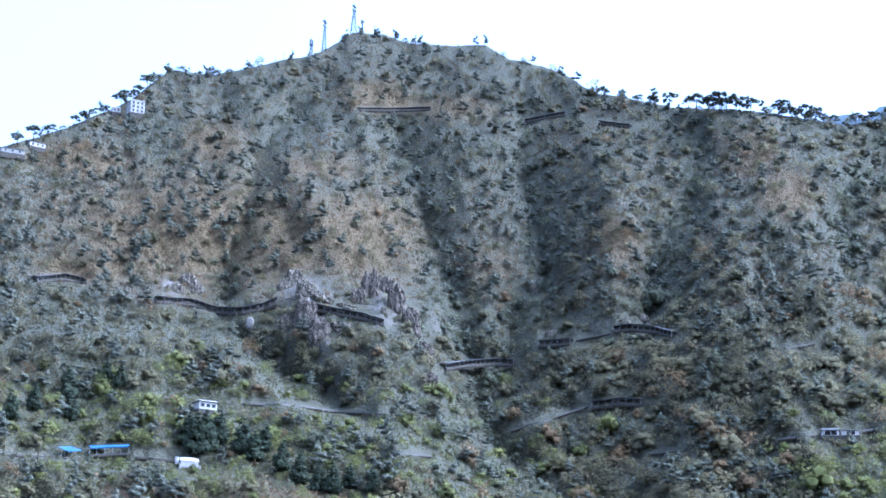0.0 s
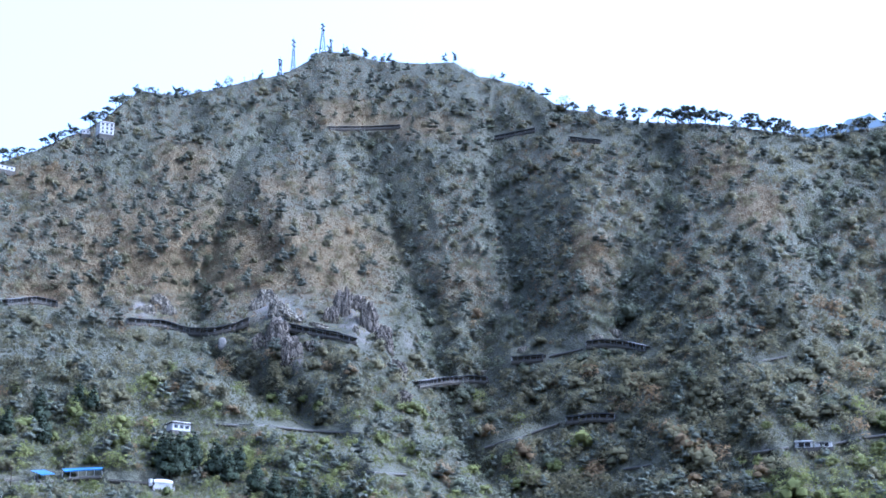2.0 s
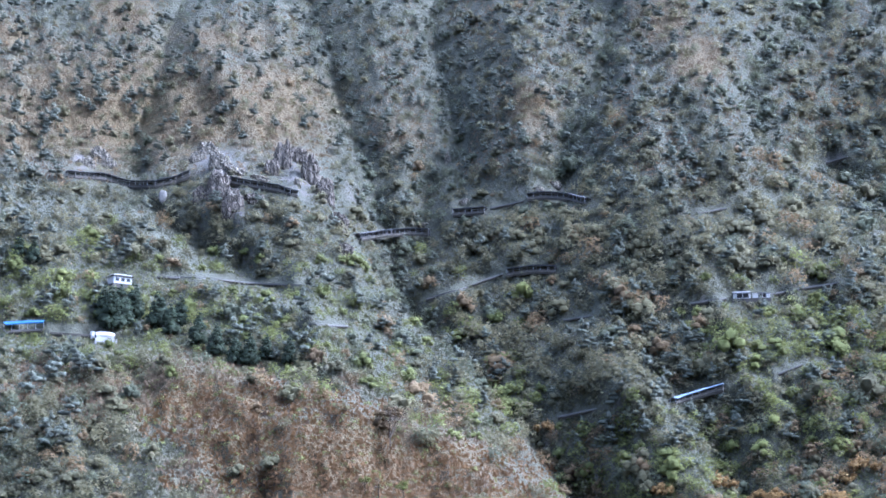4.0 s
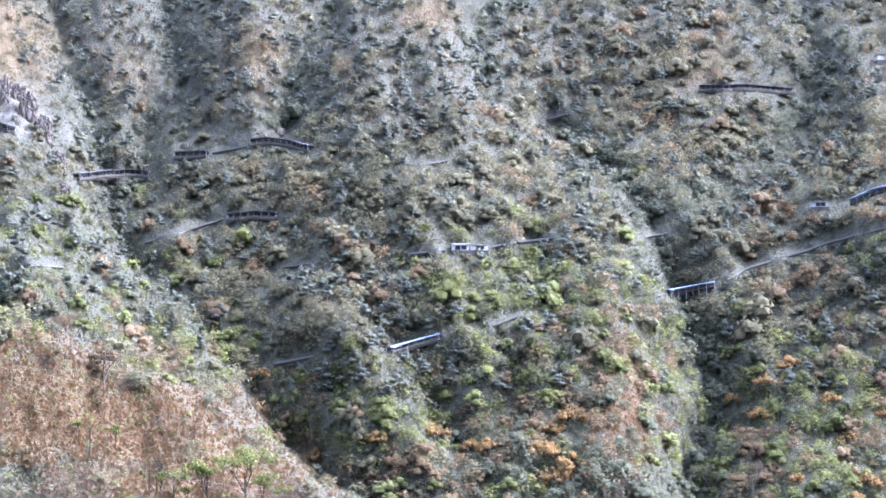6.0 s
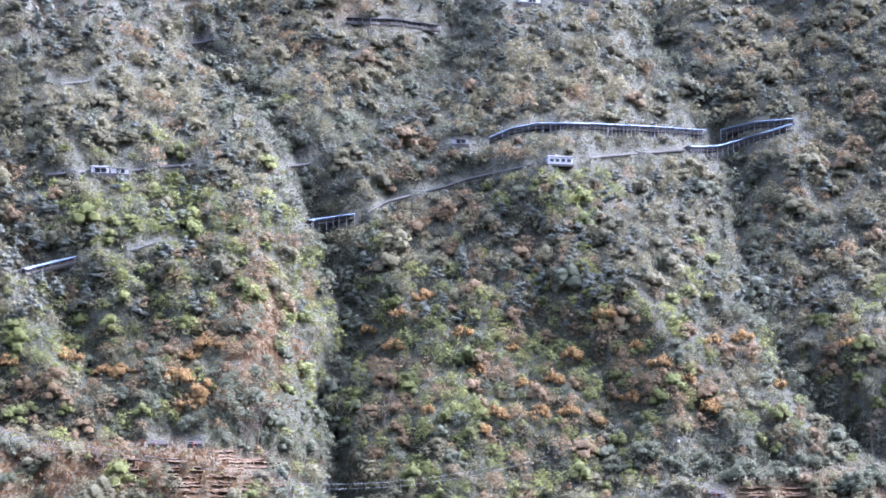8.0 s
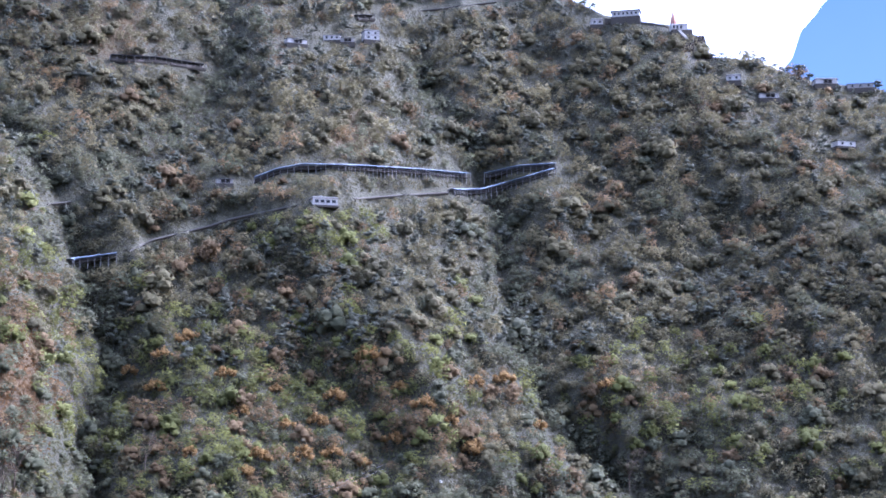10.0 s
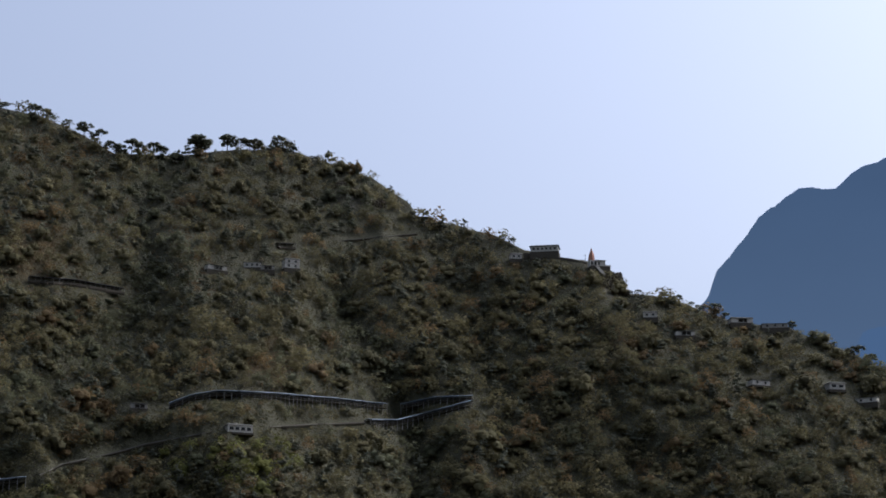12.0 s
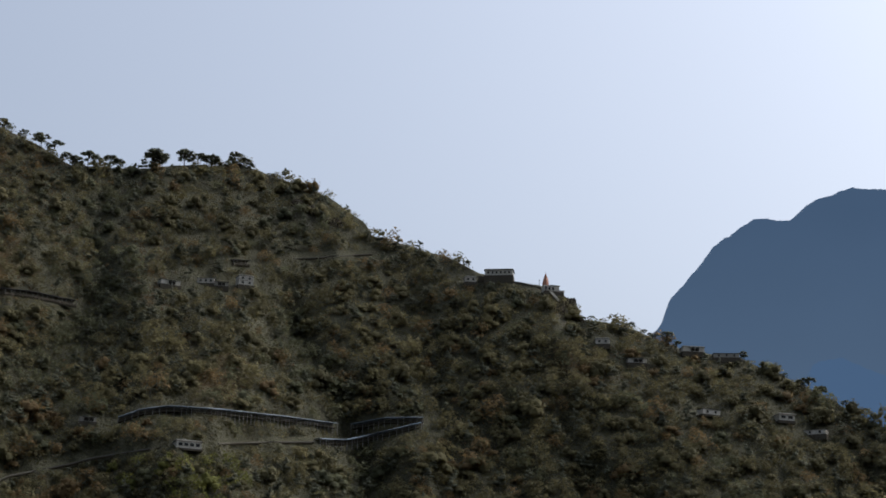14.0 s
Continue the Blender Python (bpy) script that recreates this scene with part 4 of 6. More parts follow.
building("hill_house", -9.47, 19.42, 11, 10, 3, "three-storey white house on the ridge among pines", 18, nwin=3, tank=True, deep=6, forward=5, win=(1.6, 1.5))
building("hill_house", -10.06, 19.42, 6, 6, 1, "small white house beside the ridge house", 10, nwin=2, forward=4)
building("hill_house", -13.05, 18.0, 16, 8, 1, "low white house on the ridge crest", 12, wall=CONCRETE, nwin=3, roof=TIN, pitched=True, forward=4)
building("hill_house", -12.35, 18.25, 12, 6, 1, "low pale house on the ridge crest", 25, roof=TIN, pitched=True, nwin=3, forward=3)
building("hill_house", -6.9, 11.02, 9.5, 7, 1, "white house with a flat roof on the green slope", 25, roof=OLDSHEET, nwin=3, deep=3, storey=3.6, win=(1.9, 1.5), overhang=0.8)
building("rest_house", 24.88, 10.82, 12, 7, 1, "white rest house with a band of dark windows", 14, nwin=4, storey=3.4, tank=True, deep=1.2, win=(1.9, 1.4), overhang=0.6)
building("rest_shelter", 11.4, 10.46, 9, 6, 1, "white flat-roofed shelter open at the front", 0, storey=2.9, roof=TIN, veranda=0.7)
building("rest_shelter", 11.95, 10.46, 9, 6, 1, "white flat-roofed shelter beside another one", 4, storey=2.6, roof=TIN, pitched=True, veranda=0.5)
building("hill_house", 21.95, 11.45, 8, 5, 1, "small pale stall beside the walkway", 5, storey=2.4, wall=CONCRETE, pitched=True, roof=TIN, veranda=0.6)
building("hill_house", 24.05, 15.5, 12, 6, 1, "white colony house on the upper slope", 20, storey=2.7, veranda=0.4, roof=TIN, pitched=True)
building("hill_house", 25.15, 15.6, 10, 6, 1, "white colony house with a tin roof", -5, nwin=3, roof=TIN, pitched=True)
building("hill_house", 26.3, 15.6, 9, 7, 2, "two-storey white colony house", 15, nwin=2, roof=TIN, storey=2.8)
building("hill_house", 25.6, 15.55, 8, 5, 1, "low colony house among trees", 0, storey=2.6, veranda=0.55, wall=CONCRETE, roof=TIN, pitched=True)
building("ridge_hall", 33.99, 16.1, 17, 9, 1, "long white hall with a row of windows on the ridge", -6, nwin=6, storey=3.6, forward=2, deep=8, win=(1.2, 1.3), roof=GREYROOF, overhang=0.9)
building("hill_house", 33.1, 15.92, 7, 6, 1, "small white house below the ridge", 8, nwin=2)
building("hill_house", 39.75, 13.9, 13, 8, 1, "flat-roofed house on the eastern shoulder", 15, storey=2.8, veranda=0.4, roof=TIN, forward=4)
building("hill_house", 40.75, 13.72, 15, 8, 1, "flat-roofed long house on the eastern shoulder", 5, nwin=3, storey=2.6, pitched=True, wall=CONCRETE, roof=TIN, forward=4)
building("hill_house", 40.2, 12.1, 11, 7, 1, "white house under a dark sheet roof on the eastern slope", 30, storey=2.9, nwin=2, roof=OLDSHEET, pitched=True, deep=1.5)
building("hill_house", 42.4, 11.9, 9, 7, 1, "white house with a band of dark windows on the eastern slope", 24, nwin=2, storey=3.6, win=(2.6, 1.5), overhang=0.9, deep=2.0, roof=WHITEWASH)
building("hill_house", 43.3, 11.5, 12, 6, 1, "low house with a pale sloping roof", -14, nwin=2, roof=TIN, pitched=True, storey=2.6)
building("hill_house", 38.1, 13.6, 11, 6, 1, "pale house with a broken roofline among trees", 10, storey=2.6, veranda=0.5, roof=TIN, pitched=True)
building("hill_house", 37.1, 14.15, 8, 6, 1, "small pale house below the saddle", 0, nwin=2, roof=TIN)


def temple(az, el):
    """A hill temple: white hall on a high plinth, with a tapering tower and finial."""
    p = at(az, el, 4)
    base = new("temple")
    base.matrix_basis = Matrix.Translation(p) @ Matrix.Rotation(face_viewer(az, 20), 4, "Z")
    tagged(base, "white ridge temple with a tapering spire on a stone platform", "temple")
    part("platform", box_bm(15, 12, 12, 0.1, (3.2, 0, -6.0)), STONEWALL, base)
    part("sanctum", box_bm(4.6, 4.6, 5.2, 0.08, (-1.6, 0, 2.6)), WHITEWASH, base)
    part("hall", box_bm(7, 8, 4.6, 0.08, (4.2, 0, 2.304)), WHITEWASH, base)
    windows_on(base, 9, 8, 2.4, 3, 1.5, 2.2)
    part("roof", box_bm(8.0, 9.2, 0.4, 0.05, (4.2, 0, 4.81)), CONCRETE, base, "dark flat roof slab")
    part("lower_hall", box_bm(4, 7, 3.2, 0.06, (9.6, -0.5, -0.4)), WHITEWASH, base)
    part("lower_roof", box_bm(4.6, 7.6, 0.3, 0.03, (9.7, -0.5, 1.352)), CONCRETE, base)
    for i in range(16):
        part("stair", box_bm(2.6, 0.6, 0.5, 0.02, (0.4 + 0.25 * i, -6.2 - 0.45 * i, -0.8 - 0.55 * i)), WHITEWASH, base)
    bm = bmesh.new()
    rings = []
    for z, r in ((0, 2.1), (1.8, 2.05), (3.6, 1.85), (5.4, 1.45), (7.0, 0.95), (8.2, 0.5), (8.8, 0.55), (9.1, 0.2), (10.4, 0.05)):
        rings.append([bm.verts.new((r * math.cos(a) * (1.15 if k % 2 else 0.95), r * math.sin(a) * (1.15 if k % 2 else 0.95), z)) for k, a in enumerate([i * math.pi / 6 for i in range(12)])])
    for a, b in zip(rings, rings[1:]):
        for i in range(12):
            bm.faces.new((a[i], a[(i + 1) % 12], b[(i + 1) % 12], b[i]))
    bm.faces.new(rings[-1])
    spire = part("spire", bm, surface("spire_paint", (0.30, 0.14, 0.10), (0.46, 0.26, 0.18), 0.8), base, "brownish red ribbed spire")
    spire.location = (-1.6, 0, 5.2)
    return base


temple(35.45, 15.66)
OPEN_LINES.append([(34.9, 15.75), (36.3, 15.6)])
# wall along the crest by the temple
OPEN_LINES.append([(33.2, 16.15), (35.4, 15.8)])
crest_pts = smooth_line([(33.35, 16.08), (34.58, 15.92), (35.35, 15.74)], 3.0, 1.0)
crest_wall = new("crest_wall")
crest_wall.location = crest_pts[0]
tagged(crest_wall, "stone retaining wall along the temple ridge", "wall")
for nm, prof, mat in (("masonry", [(0.6, 0.9), (1.3, -6.0), (-0.5, -6.0), (0.0, 0.9)], STONEWALL), ("coping", [(0.75, 1.15), (0.75, 0.905), (-0.1, 0.905), (-0.1, 1.15)], PALEPATH)):
    bm = strip(crest_pts, prof)
    bmesh.ops.translate(bm, verts=bm.verts[:], vec=-Vector(crest_wall.location))
    part(nm, bm, mat, crest_wall)



def farm_house(az, el, w, d, h, label, turn=0.0, side=CONCRETE, wall=WHITEWASH, sheet=TIN):
    """A low farmhouse with a pale sheet roof on posts and an open porch."""
    p = at(az, el, 2.0)
    base = new("farmhouse")
    base.matrix_basis = Matrix.Translation(p) @ Matrix.Rotation(face_viewer(az, turn), 4, "Z")
    tagged(base, label, "farmhouse")
    OPEN_LINES.append([(az - 0.65 * math.degrees(w / p.length), el + 0.2), (az + 0.65 * math.degrees(w / p.length), el + 0.2)])
    part("room", box_bm(w * 0.62, d * 0.9, h, 0.04, (-w * 0.19, 0, h / 2)), wall, base)
    part("side_room", box_bm(w * 0.3, d, h * 0.9, 0.04, (w * 0.345, 0.02, h * 0.45)), side, base)
    part("plinth", box_bm(w + 1.5, d + 2.4, 2.5, 0.06, (0, -0.4, -1.254)), STONEWALL, base)
    bm = box_bm(w + 1.0, d + 1.6, 0.1, 0.02)
    bmesh.ops.rotate(bm, verts=bm.verts[:], matrix=Matrix.Rotation(radians(17), 3, "X"))
    bmesh.ops.translate(bm, verts=bm.verts[:], vec=(0, -0.5, h + 0.32))
    part("roof", bm, sheet, base, "corrugated sheet roof")
    me = post_mesh(h - 0.2, BARK, 0.18)
    for i in range(5):
        share("porch_post", me, base, Matrix.Translation(((i / 4 - 0.5) * w, -d / 2 - 1.4, 0.003)))
    part("door", box_bm(1.0, 0.12, 2.0, 0.02, (-w * 0.1, -d / 2 - 0.02, 1.005)), RUST, base, "dark red door")
    for x in (-0.38, -0.24):
        part("window", box_bm(1.0, 0.12, 1.0, 0.02, (w * x, -d / 2 - 0.02, 1.5)), DARKGLASS, base)
    return base


farm_house(35.48, 1.62, 7.5, 5, 2.6, "stone hut with a tin roof and red side room on terraces", -8, RUST, wall=CONCRETE)
farm_house(28.3, 0.8, 14, 6, 2.2, "long farmhouse with a pale tin roof below terraces", 14, STONEWALL, wall=CONCRETE)
farm_house(29.45, 0.95, 8, 5, 2.1, "farmhouse with a pale tin roof beside another", 10, RUST, wall=STONEWALL)
farm_house(29.3, 1.2, 6, 4, 1.8, "small grey-roofed shed behind the farmhouse", 10, CONCRETE, wall=STONEWALL, sheet=OLDSHEET)
farm_house(30.3, 0.98, 5, 4, 1.8, "small stone shed on a terrace", 0, STONEWALL, wall=STONEWALL, sheet=OLDSHEET)
farm_house(13.2, 2.62, 7, 5, 2.0, "low grey stone hut with a sheet roof on terraces", 6, STONEWALL, wall=STONEWALL, sheet=OLDSHEET)
farm_house(14.3, 2.66, 6, 4, 1.6, "long low stone shed on terraces", -4, STONEWALL, wall=STONEWALL, sheet=OLDSHEET)


def long_shelter():
    """The long bright blue shelter beside the road on the near slope."""
    OPEN_LINES.append([(-11.2, 9.72), (-7.0, 9.72)])
    for line, lab in (([(-10.94, 9.5), (-10.5, 9.55)], "short bright blue shelter roof on poles"), ([(-10.16, 9.6), (-9.5, 9.66), (-8.85, 9.7)], "long bright blue shelter roof on poles")):
        pts = smooth_line(line, 3.6, 2.0)
        base = new("roadside_shelter")
        base.location = pts[0]
        tagged(base, lab, "shelter", "blue roadside shelters")
        o = Vector(base.location)
        for nm, prof, mat in (("roof", [(-2.4, 4.9), (2.8, 2.9), (2.8, 2.8), (-2.4, 4.78)], BRIGHTBLUE), ("gutter", [(2.8, 2.98), (2.95, 2.98), (2.95, 2.5), (2.8, 2.5)], BRIGHTBLUE),
                              ("deck", [(-2.2, 0), (2.6, 0), (2.6, -0.3), (-2.2, -0.3)], PALEPATH), ("retaining_wall", [(2.5, -0.3), (2.6, -1.0), (1.5, -2.0), (1.5, -0.3)], STONEWALL)):
            bm = strip(pts, prof)
            bmesh.ops.translate(bm, verts=bm.verts[:], vec=-o)
            part(nm, bm, mat, base)
        for p in pts:
            d = Vector((p.x, p.y, 0)).normalized()
            share("post", post_mesh(2.8, CONCRETE, 0.2), base, Matrix.Translation(p - o - d * 2.3))
    trail([(-13.0, 9.5), (-10.95, 9.5)], "grey roadside strip with a parapet", 2.6, 0.3, STONEWALL)
    trail([(-8.85, 9.6), (-7.9, 9.55), (-6.9, 9.5)], "grey roadside strip with a parapet", 2.6, 0.3, STONEWALL)
    # white domed canopy
    p = at(-7.3, 9.48, 3)
    base = new("canopy_hall")
    base.matrix_basis = Matrix.Translation(p) @ Matrix.Rotation(face_viewer(-7.3, 15), 4, "Z") @ Matrix.Diagonal((0.8, 0.8, 0.8, 1))
    tagged(base, "white arched canopy hall beside the road", "canopy")
    bm = bmesh.new()
    rows = []
    for x in (-5.5, -2.7, 0, 2.7, 5.5):
        s = 1 - 0.25 * (abs(x) / 5.5) ** 2
        rows.append([bm.verts.new((x, math.cos(a) * 3.4 * s, 1.2 + math.sin(a) * 2.6 * s)) for a in [i * math.pi / 8 for i in range(9)]])
    for a, b in zip(rows, rows[1:]):
        for i in range(8):
            bm.faces.new((a[i], a[i + 1], b[i + 1], b[i]))
    bm.faces.new(rows[0]), bm.faces.new(rows[-1])
    part("canopy", bm, WHITEWASH, base, "white arched roof")
    part("hall", box_bm(10.4, 5.6, 2.2, 0.05, (0, 0, 0.2)), CONCRETE, base)
    part("plinth", box_bm(13, 8, 3, 0.05, (0, 0, -2.4)), CONCRETE, base)
    bm = bmesh.new()
    bmesh.ops.create_cone(bm, cap_ends=True, segments=14, radius1=1.3, radius2=1.2, depth=2.4, matrix=Matrix.Translation((-6.9, 0, 2.2)))
    part("water_tank", bm, WHITEWASH, base)
    part("tank_stand", box_bm(2.4, 2.4, 2.0, 0.03, (-6.9, 0, -0.003)), CONCRETE, base)


long_shelter()


# ================= masts on the peak =================
def lattice_mast(az, el, h, foot, label, dishes=3):
    p = at(az, el, -1.5)
    base = new("lattice_mast")
    base.location = p
    tagged(base, label, "mast", "masts on the peak")
    top = foot * 0.18
    n = max(4, int(h / 4))
    corners = [(1, 1), (-1, 1), (-1, -1), (1, -1)]
    wid = [foot + (top - foot) * min(1, i / n * 1.15) for i in range(n + 1)]
    for cx, cy in corners:
        bm = bmesh.new()
        rings = []
        for i in range(n + 1):
            z = h * i / n if i else -1.5
            rings.append([bm.verts.new((cx * wid[i] / 2 + 0.3 * math.cos(q * 1.2566), cy * wid[i] / 2 + 0.3 * math.sin(q * 1.2566), z)) for q in range(5)])
        for r0, r1 in zip(rings, rings[1:]):
            for q in range(5):
                bm.faces.new((r0[q], r0[(q + 1) % 5], r1[(q + 1) % 5], r1[q]))
        bm.faces.new(rings[-1])
        part("leg", bm, STEEL, base)
    for k in range(4):
        (ax, ay), (bx, by) = corners[k], corners[(k + 1) % 4]
        bm = bmesh.new()
        for i in range(n):
            w0, w1 = wid[i] / 2, wid[i + 1] / 2
            z0, z1 = h * i / n, h * (i + 1) / n
            rod_into(bm, (ax * w0, ay * w0, z0), (bx * w1, by * w1, z1), 0.14, n=4)
            rod_into(bm, (bx * w0, by * w0, z0), (ax * w1, ay * w1, z1), 0.14, n=4)
            rod_into(bm, (ax * w1, ay * w1, z1), (bx * w1, by * w1, z1), 0.14, n=4)
        part("bracing", bm, STEEL, base)
    for i in range(dishes):
        z = h * (0.97 - 0.07 * i)
        bm = bmesh.new()
        s = 1 if i % 2 else -1
        bmesh.ops.create_cone(bm, cap_ends=True, segments=12, radius1=0.9, radius2=0.75, depth=0.7, matrix=Matrix.Translation((s * (top / 2 + 0.7), -0.3, z)) @ Matrix.Rotation(math.pi / 2, 4, "X"))
        part("dish", bm, STEEL, base, "grey drum antenna")
    for i in range(6):
        a = i * math.pi / 3
        part("panel_antenna", box_bm(0.4, 0.25, 2.2, 0.03, (math.cos(a) * (top / 2 + 0.6), math.sin(a) * (top / 2 + 0.6), h * 0.84)), WHITEWASH, base)
    bm = bmesh.new()
    rod_into(bm, (0, 0, h - 0.5), (0, 0, h + 3), 0.08, n=5)
    part("lightning_rod", bm, STEEL, base)
    return base


lattice_mast(-2.9, 22.12, 27, 5.5, "tall grey lattice mast on the summit", 4)
lattice_mast(-3.8, 21.55, 29, 4.0, "slender grey lattice mast below the summit", 4)
lattice_mast(-4.2, 21.4, 15, 3.2, "short antenna mast crowded with panels", 6)
lattice_mast(-2.63, 22.12, 12, 2.0, "small antenna mast on the summit", 3)


def pole(az, el, h, label, r=0.14, cross=0, mat=STEEL, forward=-0.5, name="pole"):
    p = at(az, el, forward)
    base = new(name)
    base.location = p
    tagged(base, label, "pole")
    bm = bmesh.new()
    rod_into(bm, (0, 0, -1), (0, 0, h), r, r * 0.7, 7)
    part("shaft", bm, mat, base)
    for i in range(cross):
        z = h - 0.5 - 0.8 * i
        part("crossarm", box_bm(2.0, 0.14, 0.14, 0.01, (0, 0.0, z)), mat, base)
        for x in (-0.85, 0.85, 0.0):
            bm = bmesh.new()
            rod_into(bm, (x, 0, z + 0.07), (x, 0, z + 0.32), 0.07, 0.05, 6)
            part("insulator", bm, WHITEWASH, base)
    if not cross:
        part("cap", box_bm(r * 4, r * 4, 0.25, 0.02, (0, 0, h + 0.12)), mat, base)
    return base


for a, e, h in ((-2.25, 22.1, 8), (-5.04, 21.2, 7), (-4.77, 21.3, 6), (-5.3, 21.15, 5), (30.65, 17.03, 6), (31.65, 16.86, 5.5), (32.3, 16.66, 6), (35.2, 15.8, 6), (36.93, 14.72, 4.5), (36.6, 14.77, 4), (31.2, 16.95, 4), (30.3, 17.1, 4)):
    pole(a, e, h, "thin steel pole on the ridge", 0.2)


# ================= rock =================
def outcrop(az, el, w, h, label, mat=ROCK, seed=0, d=None, lean=0.0, forward=0.0, rough=1.0):
    """A broken cliff face: a rock body cut by upright clefts and ledges."""
    p = at(az, el, forward)
    v, f = ico(3)
    s = np.array([w / 2, (d or w * 0.45) / 2, h / 2])
    q = v.copy()
    ang = np.arctan2(q[:, 1], q[:, 0])
    cleft = ridged(ang * 2.2 + seed, q[:, 2] * 0.7, 3, seed)
    ledge = fbm(ang * 1.5, q[:, 2] * 4 + seed, 3, seed + 4)
    k = 1 + rough * (0.26 * cleft + 0.25 * ledge) + rough * 0.3 * fbm(q[:, 0] * 5 + seed, q[:, 2] * 5 + q[:, 1] * 3, 3, seed + 9)
    q = np.sign(q) * np.abs(q) ** 0.75 * s * k[:, None]
    q[:, 2] += lean * q[:, 0]
    ob = new("rock_outcrop", raw_mesh("rock_outcrop", q, f, mat))
    ob.matrix_basis = Matrix.Translation(p) @ Matrix.Rotation(face_viewer(az), 4, "Z")
    return tagged(ob, label, "rock")


PALE = "pale bare limestone outcrop above the walkway"
for i, (a, e, w, h, ln) in enumerate(((-8.0, 14.42, 11, 8, 0.1), (-7.6, 14.6, 12, 13, -0.1), (-7.3, 14.4, 8, 10, 0), (-4.7, 14.62, 9, 12, 0.3), (-4.4, 14.85, 11, 13, -0.1), (-4.0, 14.5, 12, 13, -0.35),
                                     (-3.55, 14.3, 11, 7, -0.3), (-2.85, 14.12, 12, 4.5, -0.15), (5.96, 13.92, 8, 5, 0.1), (5.5, 13.8, 6, 4, 0), (3.3, 13.45, 7, 5, 0.1), (2.05, 12.82, 8, 3, 0), (2.78, 14.66, 4, 9, 0), (-1.72, 13.98, 4, 7, 0))):
    outcrop(a, e, w, h, PALE, seed=i * 3 + 1, lean=ln, forward=0.5)
BROWNROCK = rock_material("brown_cliff", (0.05, 0.041, 0.028), (0.155, 0.13, 0.093), (0.022, 0.018, 0.013))
for i, (a, e, w, h) in enumerate(((-4.05, 13.65, 13, 24), (-3.65, 13.3, 11, 20), (-2.15, 14.5, 10, 26), (-1.75, 14.65, 12, 16), (-1.35, 14.1, 11, 26), (-0.9, 13.6, 10, 22), (-2.5, 14.3, 9, 16), (-3.0, 13.5, 10, 8), (-4.6, 13.5, 8, 14), (-0.5, 12.8, 10, 14), (-0.3, 12.0, 9, 10))):
    outcrop(a, e, w, h, "brown vertical cliff face with clefts", BROWNROCK, i * 5 + 2, w * 0.6)
outcrop(-5.71, 13.59, 4.6, 7.4, "smooth pale oval boulder on the slope", surface("pale_boulder", (0.11, 0.1, 0.08), (0.2, 0.18, 0.145), 0.8, 0.9), 77, 3, forward=3, rough=0.2)
for i, (a, e, w, h) in enumerate(((36.15, 15.2, 8, 14), (35.8, 15.1, 8, 10), (36.35, 14.85, 7, 8), (28.3, 17.8, 12, 10), (28.9, 17.5, 12, 9), (27.8, 18.05, 10, 7))):
    outcrop(a, e, w, h, "grey crag on the ridge", BROWNROCK, i * 7 + 3)


# ================= terraces =================
def terrace(a0, a1, e, label, h=1.1):
    """A dry-stone field wall with its level strip of earth behind."""
    az = np.arange(a0, a1 + 0.01, 0.1)
    el = e + 0.05 * fbm(az * 1.2, az * 0 + e * 9, 3, 6)
    rr = np.hypot(*hill(az, el).T[:2])
    rr = np.convolve(np.concatenate([np.full(6, rr[0]), rr, np.full(6, rr[-1])]), np.ones(13) / 13, "valid")
    pts = [Vector((r * math.sin(radians(a)), r * math.cos(radians(a)), EYE.z + r * math.tan(radians(k)))) for r, a, k in zip(rr, az, el)]
    base = new("terrace")
    base.location = pts[0]
    tagged(base, label, "terrace", "terraced fields")
    o = Vector(base.location)
    bm = strip(pts, [(0.9, 0.0), (2.1, -h), (0.3, -h - 0.8), (-0.3, 0.0)])
    for v in bm.verts:
        v.co += Vector((random.uniform(-0.5, 0.5), random.uniform(-0.5, 0.5), random.uniform(-0.35, 0.25)))
    bmesh.ops.translate(bm, verts=bm.verts[:], vec=-o)
    part("bank", bm, BANK, base)
    bm = strip(pts, [(0.7, 0.03), (-2.6, 0.12), (-2.6, -0.6), (0.7, -0.3)])
    bmesh.ops.translate(bm, verts=bm.verts[:], vec=-o)
    part("field", bm, DRYEARTH, base, "dry straw-coloured earth")


BANK = surface("earth_bank", (0.045, 0.03, 0.016), (0.115, 0.078, 0.042), 1.2, 0.95, 0, 1.0, 0.4, (0.05, 0.045, 0.025))
DRYEARTH = surface("dry_field", (0.034, 0.023, 0.012), (0.08, 0.054, 0.028), 0.8, 0.95, 0, 0.8, 0.3)
TERR = "terraced field with a dry-stone wall and straw stubble"
for a0, a1, e0, e1, n in ((33.2, 39.8, 0.2, 1.75, 16), (29.4, 33.0, 0.3, 1.5, 11), (11.9, 16.8, 1.3, 2.55, 13), (13.0, 15.9, 0.4, 1.3, 10)):
    for i in range(n):
        e = e0 + (e1 - e0) * (i + random.uniform(-0.3, 0.3)) / max(1, n - 1)
        s = 0.3 * (a1 - a0)
        terrace(a0 + random.uniform(0, s), a1 - random.uniform(0, s), e, TERR, random.uniform(0.5, 0.95))


